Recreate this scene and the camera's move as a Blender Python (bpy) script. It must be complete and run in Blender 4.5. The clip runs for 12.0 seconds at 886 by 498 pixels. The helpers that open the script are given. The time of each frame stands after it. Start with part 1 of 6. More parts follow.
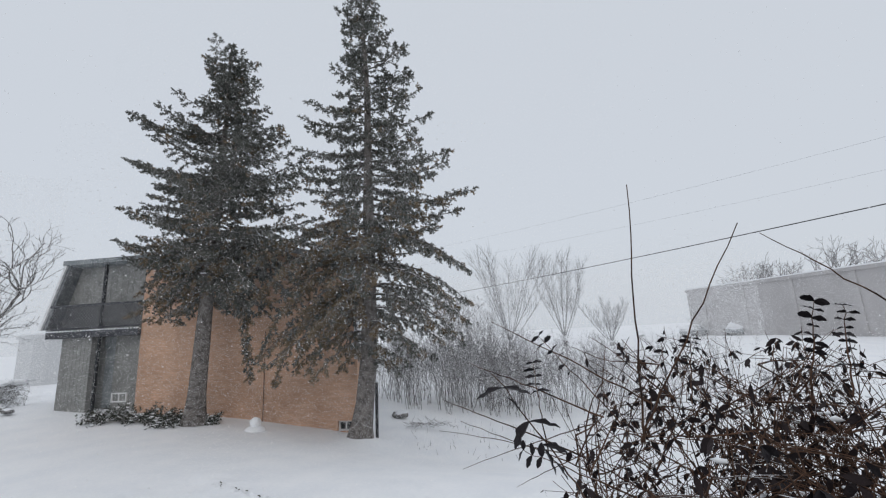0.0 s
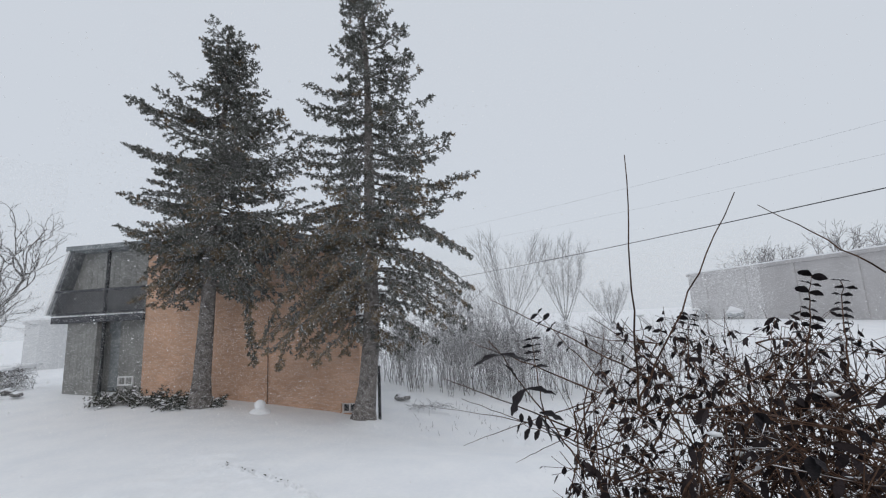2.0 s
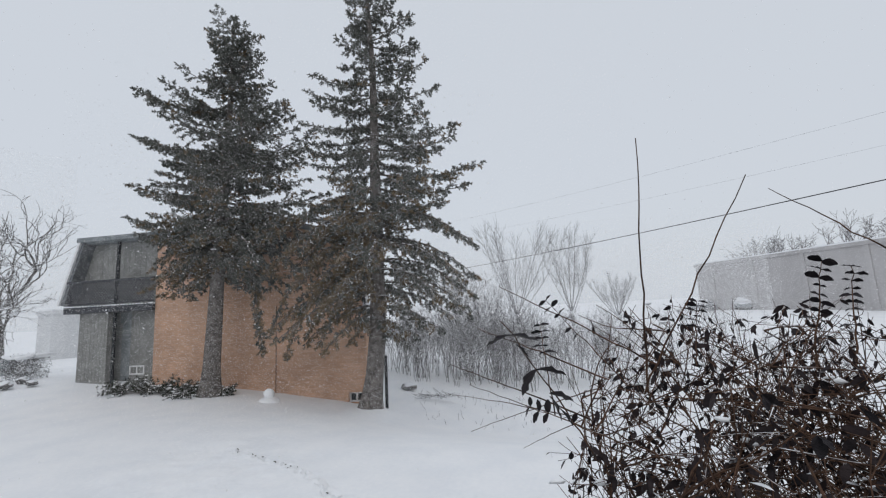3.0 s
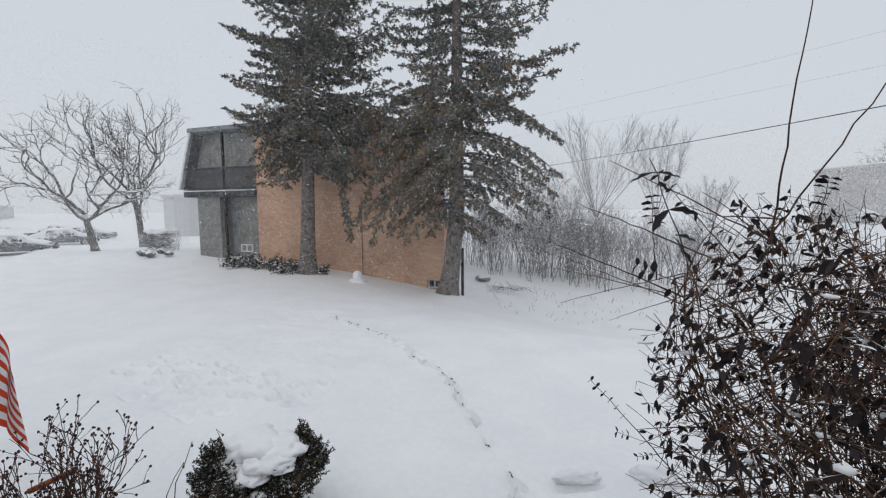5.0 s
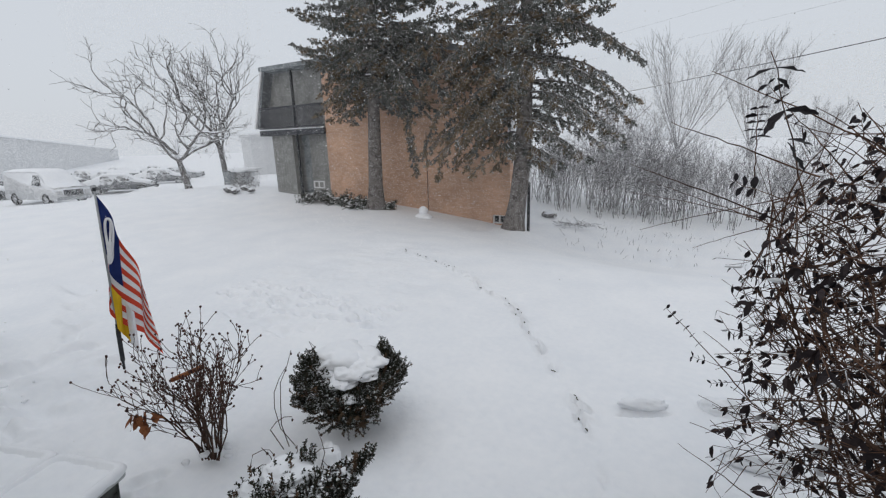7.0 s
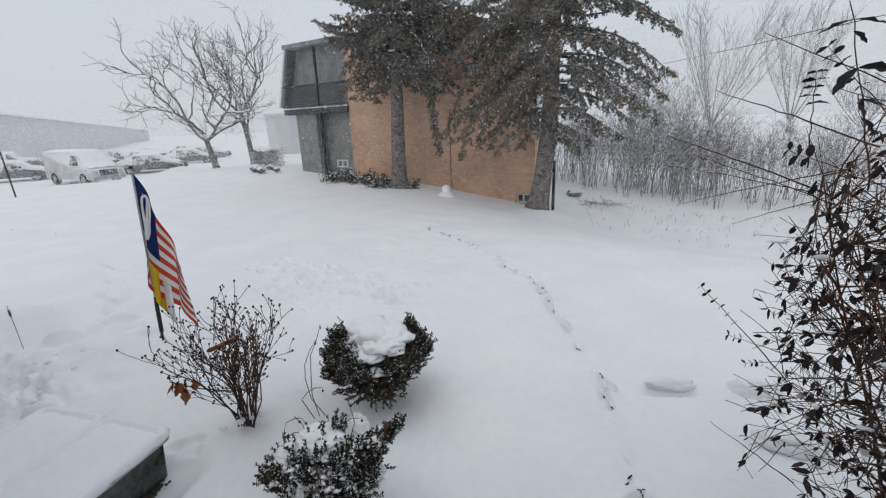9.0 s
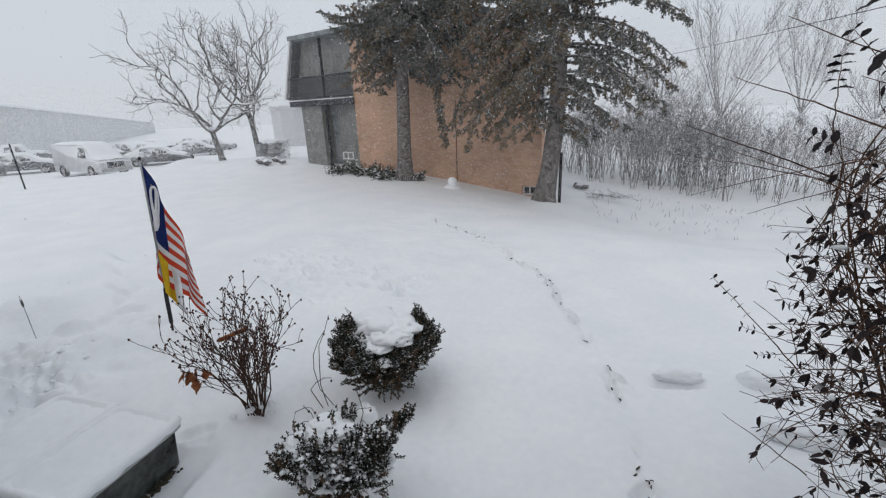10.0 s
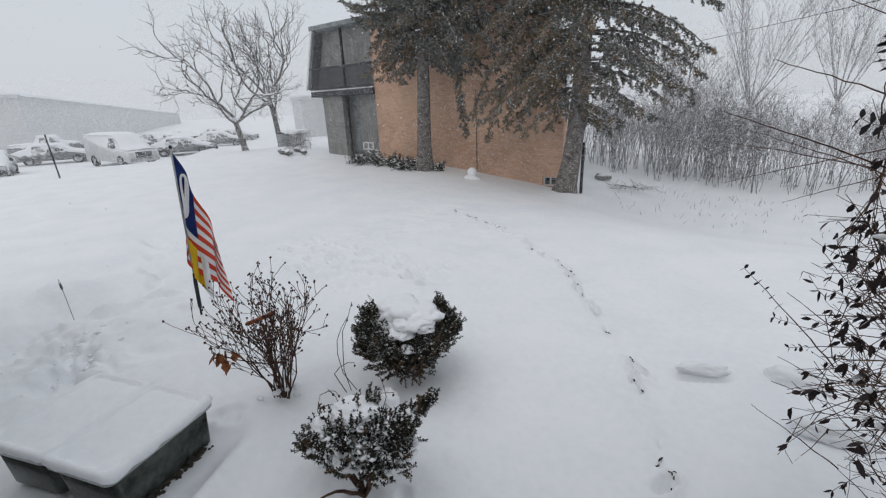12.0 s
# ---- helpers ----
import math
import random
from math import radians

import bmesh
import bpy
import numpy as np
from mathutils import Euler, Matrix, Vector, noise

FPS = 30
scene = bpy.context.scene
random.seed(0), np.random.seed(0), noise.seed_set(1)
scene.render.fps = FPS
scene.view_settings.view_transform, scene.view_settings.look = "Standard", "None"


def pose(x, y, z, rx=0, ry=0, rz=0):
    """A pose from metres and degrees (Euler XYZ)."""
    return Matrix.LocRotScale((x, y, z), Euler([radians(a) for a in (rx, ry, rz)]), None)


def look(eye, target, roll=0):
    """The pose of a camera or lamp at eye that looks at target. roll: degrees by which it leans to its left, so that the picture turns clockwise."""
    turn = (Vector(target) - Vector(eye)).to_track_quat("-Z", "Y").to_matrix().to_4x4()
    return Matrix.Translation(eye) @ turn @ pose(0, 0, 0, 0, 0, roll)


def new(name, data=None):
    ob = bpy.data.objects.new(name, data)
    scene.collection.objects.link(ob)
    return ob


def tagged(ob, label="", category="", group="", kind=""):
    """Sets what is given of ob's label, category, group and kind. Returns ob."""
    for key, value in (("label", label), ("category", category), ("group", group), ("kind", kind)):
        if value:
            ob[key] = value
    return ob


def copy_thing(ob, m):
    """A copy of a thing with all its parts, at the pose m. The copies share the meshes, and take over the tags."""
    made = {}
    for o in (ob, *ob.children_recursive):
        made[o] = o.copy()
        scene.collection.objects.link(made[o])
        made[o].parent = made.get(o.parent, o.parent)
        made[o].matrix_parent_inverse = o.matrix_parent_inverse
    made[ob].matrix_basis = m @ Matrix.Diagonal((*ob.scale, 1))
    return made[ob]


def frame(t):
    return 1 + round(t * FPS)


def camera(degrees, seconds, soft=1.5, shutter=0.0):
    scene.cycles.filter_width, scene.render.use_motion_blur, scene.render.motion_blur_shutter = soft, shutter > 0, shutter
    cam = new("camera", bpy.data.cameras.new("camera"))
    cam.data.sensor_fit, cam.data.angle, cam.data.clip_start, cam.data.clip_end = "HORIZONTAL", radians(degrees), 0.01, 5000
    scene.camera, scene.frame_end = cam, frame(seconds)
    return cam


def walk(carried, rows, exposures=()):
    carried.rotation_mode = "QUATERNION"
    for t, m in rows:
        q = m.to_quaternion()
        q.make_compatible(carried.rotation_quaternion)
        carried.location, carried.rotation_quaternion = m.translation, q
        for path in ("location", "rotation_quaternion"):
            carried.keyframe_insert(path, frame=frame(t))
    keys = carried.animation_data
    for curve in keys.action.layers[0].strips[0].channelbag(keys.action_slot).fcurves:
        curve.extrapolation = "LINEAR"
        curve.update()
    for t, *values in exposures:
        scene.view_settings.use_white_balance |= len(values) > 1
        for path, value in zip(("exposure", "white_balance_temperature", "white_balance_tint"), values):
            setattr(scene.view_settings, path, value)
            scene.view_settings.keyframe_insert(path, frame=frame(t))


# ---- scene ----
cam = camera(92.7, 12.0, 1.2)
PATH = [
    (0, (0.442, 0.078, 2.252), (0.02, 1.993, 2.644), -2.8),
    (0.5, (0.441, 0.08, 2.241), (0.017, 1.999, 2.614), -2.7),
    (1, (0.444, 0.081, 2.24), (0.019, 2.002, 2.602), -2.8),
    (1.5, (0.446, 0.079, 2.237), (0.018, 2.002, 2.582), -2.9),
    (2, (0.446, 0.079, 2.233), (0.011, 2.004, 2.556), -2.9),
    (2.5, (0.444, 0.079, 2.232), (0.007, 2.005, 2.546), -3.0),
    (4.5, (0.388, -0.024, 2.154), (-0.325, 1.845, 2.131), -0.8),
    (5, (0.363, -0.058, 2.139), (-0.445, 1.762, 1.953), -0.4),
    (5.5, (0.36, -0.083, 2.129), (-0.533, 1.676, 1.8), -0.5),
    (6, (0.362, -0.089, 2.109), (-0.565, 1.637, 1.708), -0.7),
    (6.5, (0.352, -0.117, 2.107), (-0.636, 1.567, 1.672), -1.2),
    (7, (0.339, -0.144, 2.1), (-0.711, 1.49, 1.626), -1.6),
    (9, (0.311, -0.167, 2.082), (-0.813, 1.388, 1.518), -2.1),
    (9.5, (0.306, -0.166, 2.072), (-0.831, 1.373, 1.491), -2.4),
    (10, (0.289, -0.177, 2.07), (-0.849, 1.355, 1.474), -2.2),
    (10.5, (0.287, -0.181, 2.062), (-0.873, 1.33, 1.452), -2.4),
    (11, (0.282, -0.189, 2.059), (-0.897, 1.303, 1.438), -2.4),
    (11.5, (0.28, -0.2, 2.063), (-0.914, 1.275, 1.434), -2.5),
    (12, (0.272, -0.214, 2.057), (-0.927, 1.256, 1.424), -2.4),
]
walk(cam, [(t, look(eye, target, roll)) for t, eye, target, roll in PATH], exposures=[(0.0, 0.0, 6500, 10), (2.5, 0.0, 6500, 10), (5.5, 0.02, 6600, 10), (9.5, 0.0, 6560, 10), (12.0, 0.0, 6620, 10)])

# ---- light ----
world = bpy.data.worlds.new("overcast_sky")
scene.world = world
world.use_nodes = True
wt = world.node_tree
sky = wt.nodes.new("ShaderNodeTexSky")
sky.sky_type = 'NISHITA'
sky.sun_disc = False
sky.sun_elevation = radians(38)
sky.sun_rotation = radians(150)
sky.dust_density = 6.0
sky_dim = wt.nodes.new("ShaderNodeVectorMath")
sky_dim.operation = 'SCALE'
sky_dim.inputs["Scale"].default_value = 0.10
wt.links.new(sky.outputs[0], sky_dim.inputs[0])
cloud = wt.nodes.new("ShaderNodeMix")
cloud.data_type = 'RGBA'
cloud.inputs[0].default_value = 0.90
cloud.inputs[7].default_value = (0.595, 0.635, 0.69, 1)
wt.links.new(sky_dim.outputs[0], cloud.inputs[6])
wt.links.new(cloud.outputs[2], wt.nodes["Background"].inputs["Color"])
wt.nodes["Background"].inputs["Strength"].default_value = 1.1

sun = new("sun", bpy.data.lights.new("sun", 'SUN'))
sun.data.energy = 0.3
sun.data.angle = radians(60)
sun.data.color = (1.0, 0.98, 0.95)
sun.matrix_world = look((0, 0, 30), (8, 12, 0))

# ---- materials ----


def material(name, dark, light, scale=6.0, rough=0.8, bump=0.3, fine=40.0, snow=0.0, random_tint=0.0, metal=0.0, snow_scale=9.0, island=0.0):
    """A worn surface of two tones in patches and grain, with relief; snow: how much lies on what faces up."""
    m = bpy.data.materials.new(name)
    m.use_nodes = True
    t = m.node_tree
    b = t.nodes["Principled BSDF"]
    co = t.nodes.new("ShaderNodeTexCoord")
    n1 = t.nodes.new("ShaderNodeTexNoise")
    n1.inputs["Scale"].default_value = scale
    n1.inputs["Detail"].default_value = 6
    n2 = t.nodes.new("ShaderNodeTexNoise")
    n2.inputs["Scale"].default_value = fine
    n2.inputs["Detail"].default_value = 4
    for n in (n1, n2):
        t.links.new(co.outputs["Object"], n.inputs["Vector"])
    mixed = t.nodes.new("ShaderNodeMath")
    mixed.operation = 'MULTIPLY_ADD'
    t.links.new(n2.outputs["Fac"], mixed.inputs[0])
    mixed.inputs[1].default_value = 0.6
    t.links.new(n1.outputs["Fac"], mixed.inputs[2])
    ramp = t.nodes.new("ShaderNodeValToRGB")
    ramp.color_ramp.elements[0].position, ramp.color_ramp.elements[1].position = 0.6, 1.0
    ramp.color_ramp.elements[0].color, ramp.color_ramp.elements[1].color = (*dark, 1), (*light, 1)
    last = mixed.outputs[0]
    if random_tint or island:
        vary = t.nodes.new("ShaderNodeObjectInfo" if random_tint else "ShaderNodeNewGeometry")
        add = t.nodes.new("ShaderNodeMath")
        add.operation = 'MULTIPLY_ADD'
        t.links.new(vary.outputs["Random" if random_tint else "Random Per Island"], add.inputs[0])
        add.inputs[1].default_value = random_tint or island
        t.links.new(last, add.inputs[2])
        last = add.outputs[0]
    t.links.new(last, ramp.inputs[0])
    colour = ramp.outputs["Color"]
    if snow > 0:
        geo = t.nodes.new("ShaderNodeNewGeometry")
        xyz = t.nodes.new("ShaderNodeSeparateXYZ")
        t.links.new(geo.outputs["Normal"], xyz.inputs[0])
        n3 = t.nodes.new("ShaderNodeTexNoise")
        n3.inputs["Scale"].default_value = snow_scale
        t.links.new(co.outputs["Object"], n3.inputs["Vector"])
        add = t.nodes.new("ShaderNodeMath")
        add.operation = 'ADD'
        t.links.new(xyz.outputs["Z"], add.inputs[0])
        t.links.new(n3.outputs["Fac"], add.inputs[1])
        lie = t.nodes.new("ShaderNodeMapRange")
        lie.inputs["From Min"].default_value = 1.55 - snow
        lie.inputs["From Max"].default_value = 1.75 - snow
        t.links.new(add.outputs[0], lie.inputs["Value"])
        mx = t.nodes.new("ShaderNodeMix")
        mx.data_type = 'RGBA'
        t.links.new(lie.outputs[0], mx.inputs[0])
        t.links.new(colour, mx.inputs[6])
        mx.inputs[7].default_value = (0.82, 0.84, 0.87, 1)
        colour = mx.outputs[2]
    t.links.new(colour, b.inputs["Base Color"])
    b.inputs["Roughness"].default_value = rough
    b.inputs["Specular IOR Level"].default_value = 0.15 if rough > 0.5 else 0.5
    b.inputs["Metallic"].default_value = metal
    if bump:
        bp = t.nodes.new("ShaderNodeBump")
        bp.inputs["Strength"].default_value = bump
        bp.inputs["Distance"].default_value = 0.02
        t.links.new(mixed.outputs[0], bp.inputs["Height"])
        t.links.new(bp.outputs[0], b.inputs["Normal"])
    return m


M_snow = material("snow", (0.85, 0.87, 0.90), (0.92, 0.93, 0.945), 1.2, 0.65, 0.5, 16)
# bark tones raised to imitate the haze before the spruces
M_bark = material("spruce_bark", (0.085, 0.076, 0.072), (0.24, 0.22, 0.205), 9, 0.95, 1.0, 45, snow=0.3)
M_bare_bark = material("bare_tree_bark", (0.07, 0.065, 0.062), (0.17, 0.16, 0.155), 8, 0.95, 0.6, 40, snow=0.7)
M_sapling = material("sapling_bark", (0.095, 0.09, 0.093), (0.22, 0.21, 0.215), 8, 0.95, 0.3, 40, snow=0.65)
# bark tone paled to imitate distance haze; snow lies on it as well
M_upswept = material("haze_paled_snowy_bark", (0.16, 0.158, 0.165), (0.3, 0.295, 0.305), 8, 0.95, 0.3, 40, snow=0.8)
# needle tones likewise carry some of that haze
M_needles = material("spruce_needles", (0.055, 0.06, 0.056), (0.155, 0.16, 0.144), 0.7, 0.75, 0.0, 12, snow=0.1, snow_scale=3.0, island=0.3)
M_brown_needles = material("browned_needles", (0.085, 0.068, 0.046), (0.24, 0.185, 0.125), 0.9, 0.85, 0.0, 12, snow=0.05, snow_scale=3.0, island=0.3)
# siding, and rail and shingle below, lightened to stand in for haze
M_grey_wall = material("weathered_grey_siding", (0.205, 0.207, 0.2), (0.31, 0.31, 0.3), 3, 0.85, 0.4, 25)
M_dark = material("dark_painted_metal", (0.018, 0.02, 0.024), (0.05, 0.052, 0.056), 6, 0.6, 0.1, 60)
M_rail = material("dark_stained_rail", (0.045, 0.047, 0.055), (0.10, 0.103, 0.112), 6, 0.7, 0.2, 40, snow=0.75, snow_scale=6)
M_fascia = material("grey_fascia", (0.16, 0.18, 0.19), (0.30, 0.32, 0.33), 4, 0.6, 0.15, 30)
M_shingle = material("grey_shingle", (0.12, 0.13, 0.14), (0.22, 0.23, 0.24), 4, 0.9, 0.5, 30, snow=0.5, snow_scale=2)
M_white = material("white_painted_trim", (0.6, 0.61, 0.62), (0.8, 0.8, 0.8), 5, 0.5, 0.1, 40)
M_glass = material("dark_window_glass", (0.02, 0.024, 0.03), (0.05, 0.055, 0.06), 2, 0.08, 0.0, 8)
M_car_glass = material("snow_dusted_car_glass", (0.06, 0.065, 0.07), (0.14, 0.145, 0.15), 2, 0.15, 0.0, 8, snow=0.8, snow_scale=3)
# warehouse wall, lightened in place of part of the haze
M_concrete_wall = material("haze_paled_block_wall", (0.41, 0.395, 0.395), (0.49, 0.475, 0.475), 0.4, 0.9, 0.2, 6)
# far walls: the veil of distance is put into this pale colour
M_far_wall = material("haze_paled_wall", (0.58, 0.59, 0.60), (0.66, 0.67, 0.68), 0.3, 0.8, 0.1, 5)
M_stem = material("shrub_stem", (0.036, 0.024, 0.019), (0.16, 0.09, 0.06), 14, 0.85, 0.5, 90, snow=0.14, snow_scale=14)
M_leaf = material("withered_leaf", (0.006, 0.006, 0.008), (0.027, 0.022, 0.025), 12, 0.6, 0.4, 60, random_tint=0.35)
M_leaf_joined = material("withered_leaf_mass", (0.006, 0.006, 0.008), (0.034, 0.025, 0.026), 12, 0.7, 0.3, 60, snow=0.14, island=0.35)
M_rose = material("rose_cane", (0.035, 0.022, 0.018), (0.13, 0.075, 0.055), 14, 0.8, 0.3, 90, snow=0.1, snow_scale=20)
M_hip = material("dried_rose_hip", (0.03, 0.016, 0.014), (0.11, 0.05, 0.04), 20, 0.6, 0.2, 90)
M_rust_leaf = material("rust_leaf", (0.13, 0.045, 0.02), (0.34, 0.13, 0.055), 18, 0.7, 0.3, 80)
M_boxwood = material("evergreen_leaf", (0.010, 0.013, 0.010), (0.042, 0.046, 0.032), 6, 0.6, 0.0, 30, snow=0.26, snow_scale=13, island=0.3)
M_boxwood_dead = material("browned_evergreen_leaf", (0.04, 0.027, 0.018), (0.14, 0.095, 0.06), 6, 0.7, 0.0, 30, snow=0.05, island=0.3)
M_cable = material("black_cable", (0.03, 0.03, 0.033), (0.06, 0.06, 0.065), 4, 0.7, 0.0, 20)
M_stone = material("garden_stone", (0.08, 0.08, 0.082), (0.2, 0.195, 0.19), 5, 0.9, 0.6, 30, snow=0.65, snow_scale=4)
M_conduit = material("brown_conduit", (0.12, 0.075, 0.05), (0.2, 0.125, 0.085), 6, 0.6, 0.1, 40)
M_turf = material("dark_turf", (0.03, 0.028, 0.022), (0.09, 0.08, 0.06), 20, 0.9, 0.4, 90)
M_red = material("red_flag_cloth", (0.50, 0.05, 0.025), (0.62, 0.075, 0.04), 9, 0.85, 0.15, 300)
M_cloth_white = material("white_flag_cloth", (0.66, 0.66, 0.68), (0.8, 0.8, 0.8), 9, 0.85, 0.15, 300)
M_blue = material("navy_flag_cloth", (0.012, 0.022, 0.10), (0.022, 0.04, 0.16), 9, 0.85, 0.15, 300)
M_yellow = material("yellow_flag_cloth", (0.58, 0.36, 0.015), (0.72, 0.46, 0.03), 9, 0.85, 0.15, 300)
M_pole = material("grey_metal_pole", (0.25, 0.26, 0.27), (0.4, 0.41, 0.42), 9, 0.4, 0.1, 80, metal=0.6)
M_rubber = material("black_rubber", (0.014, 0.014, 0.015), (0.03, 0.03, 0.03), 9, 0.85, 0.2, 60)
M_rim = material("wheel_metal", (0.28, 0.29, 0.3), (0.45, 0.46, 0.47), 9, 0.35, 0.1, 60, metal=0.7)
M_lamp = material("clear_lamp_lens", (0.4, 0.4, 0.41), (0.6, 0.6, 0.61), 9, 0.15, 0.0, 60)


# snow lies on the paint; its share is raised to imitate haze too
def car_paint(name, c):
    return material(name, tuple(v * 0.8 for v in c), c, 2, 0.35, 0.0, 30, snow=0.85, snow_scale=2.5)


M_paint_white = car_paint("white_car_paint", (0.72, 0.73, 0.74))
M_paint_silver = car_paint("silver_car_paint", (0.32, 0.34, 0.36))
# charcoal lightened to make up for thin haze over the lot
M_paint_dark = car_paint("haze_paled_charcoal_paint", (0.11, 0.115, 0.125))
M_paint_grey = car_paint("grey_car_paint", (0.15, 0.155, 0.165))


def brick_material():
    m = bpy.data.materials.new("orange_brick")
    m.use_nodes = True
    t = m.node_tree
    b = t.nodes["Principled BSDF"]
    co = t.nodes.new("ShaderNodeTexCoord")
    mp = t.nodes.new("ShaderNodeMapping")
    mp.inputs["Rotation"].default_value = (radians(90), 0, 0)
    t.links.new(co.outputs["Object"], mp.inputs[0])
    br = t.nodes.new("ShaderNodeTexBrick")
    br.inputs["Scale"].default_value = 1.0
    br.inputs["Brick Width"].default_value = 0.21
    br.inputs["Row Height"].default_value = 0.075
    br.inputs["Mortar Size"].default_value = 0.006
    # brick tones made paler, with the haze before the wall mixed in
    br.inputs["Color1"].default_value = (0.54, 0.325, 0.215, 1)
    br.inputs["Color2"].default_value = (0.65, 0.41, 0.285, 1)
    br.inputs["Mortar"].default_value = (0.47, 0.34, 0.25, 1)
    t.links.new(mp.outputs[0], br.inputs["Vector"])
    n = t.nodes.new("ShaderNodeTexNoise")
    n.inputs["Scale"].default_value = 0.8
    n.inputs["Detail"].default_value = 8
    t.links.new(co.outputs["Object"], n.inputs["Vector"])
    rg = t.nodes.new("ShaderNodeMapRange")
    rg.inputs["From Min"].default_value, rg.inputs["From Max"].default_value = 0.3, 0.7
    rg.inputs["To Min"].default_value, rg.inputs["To Max"].default_value = 0.78, 1.1
    t.links.new(n.outputs["Fac"], rg.inputs["Value"])
    mul = t.nodes.new("ShaderNodeVectorMath")
    mul.operation = 'SCALE'
    t.links.new(br.outputs["Color"], mul.inputs[0])
    t.links.new(rg.outputs[0], mul.inputs["Scale"])
    t.links.new(mul.outputs[0], b.inputs["Base Color"])
    bp = t.nodes.new("ShaderNodeBump")
    bp.inputs["Strength"].default_value = 0.6
    bp.inputs["Distance"].default_value = 0.01
    bp.invert = True
    t.links.new(br.outputs["Fac"], bp.inputs["Height"])
    t.links.new(bp.outputs[0], b.inputs["Normal"])
    b.inputs["Roughness"].default_value = 0.9
    return m


M_brick = brick_material()


M_plastic_rim = material("frosted_plastic_rim", (0.3, 0.33, 0.32), (0.5, 0.52, 0.52), 6, 0.35, 0.1, 50, snow=1.1)
M_cloudy = material("cloudy_plastic", (0.006, 0.008, 0.007), (0.06, 0.07, 0.06), 5, 0.25, 0.15, 26)
M_bin_fill = material("dark_bin_contents", (0.015, 0.018, 0.015), (0.07, 0.075, 0.055), 7, 0.8, 0.5, 40)


def flake_material():
    m = bpy.data.materials.new("snowflake")
    m.use_nodes = True
    t = m.node_tree
    t.nodes.remove(t.nodes["Principled BSDF"])
    d = t.nodes.new("ShaderNodeBsdfDiffuse")
    tr = t.nodes.new("ShaderNodeBsdfTranslucent")
    for n in (d, tr):
        n.inputs["Color"].default_value = (0.985, 0.985, 0.985, 1)
    mx = t.nodes.new("ShaderNodeMixShader")
    t.links.new(d.outputs[0], mx.inputs[1])
    t.links.new(tr.outputs[0], mx.inputs[2])
    t.links.new(mx.outputs[0], t.nodes["Material Output"].inputs[0])
    return m


M_flake = flake_material()

# ---- mesh helpers ----


def empty(name, at, label, category, group="", turn=0.0):
    ob = new(name)
    ob.matrix_basis = pose(*at, 0, 0, turn)
    return tagged(ob, label, category, group)


def mesh_part(name, verts, faces, mat, parent=None, label="", smooth=False, kind=""):
    me = bpy.data.meshes.new(name)
    me.from_pydata([tuple(v) for v in verts], [], faces)
    for m in (mat if isinstance(mat, (list, tuple)) else [mat]):
        me.materials.append(m)
    if smooth:
        me.polygons.foreach_set("use_smooth", [True] * len(me.polygons))
    ob = new(name, me)
    if parent:
        ob.parent = parent
    return tagged(ob, label, kind=kind)


def part(name, bm, mat, parent=None, label="", smooth=False, kind=""):
    me = bpy.data.meshes.new(name)
    bmesh.ops.recalc_face_normals(bm, faces=bm.faces)
    bm.to_mesh(me)
    bm.free()
    for m in (mat if isinstance(mat, (list, tuple)) else [mat]):
        me.materials.append(m)
    if smooth:
        me.polygons.foreach_set("use_smooth", [True] * len(me.polygons))
    ob = new(name, me)
    if parent:
        ob.parent = parent
    return tagged(ob, label, kind=kind)


def box(x0, y0, z0, x1, y1, z1, bevel=0.0, bm=None):
    bm = bm or bmesh.new()
    made = bmesh.ops.create_cube(bm, size=1.0)
    for v in made["verts"]:
        v.co = Vector(((x0 + x1) / 2 + v.co.x * (x1 - x0), (y0 + y1) / 2 + v.co.y * (y1 - y0), (z0 + z1) / 2 + v.co.z * (z1 - z0)))
    if bevel:
        edges = list({e for v in made["verts"] for e in v.link_edges})
        bmesh.ops.bevel(bm, geom=edges, offset=bevel, segments=2, affect='EDGES')
    return bm


def prism(profile, y0, y1, bevel=0.0):
    """A profile in x and z, drawn out along y."""
    bm = bmesh.new()
    a = [bm.verts.new((x, y0, z)) for x, z in profile]
    b = [bm.verts.new((x, y1, z)) for x, z in profile]
    bm.faces.new(a)
    bm.faces.new(list(reversed(b)))
    for i in range(len(a)):
        j = (i + 1) % len(a)
        bm.faces.new((a[j], a[i], b[i], b[j]))
    if bevel:
        bmesh.ops.bevel(bm, geom=list(bm.edges), offset=bevel, segments=2, affect='EDGES')
    return bm


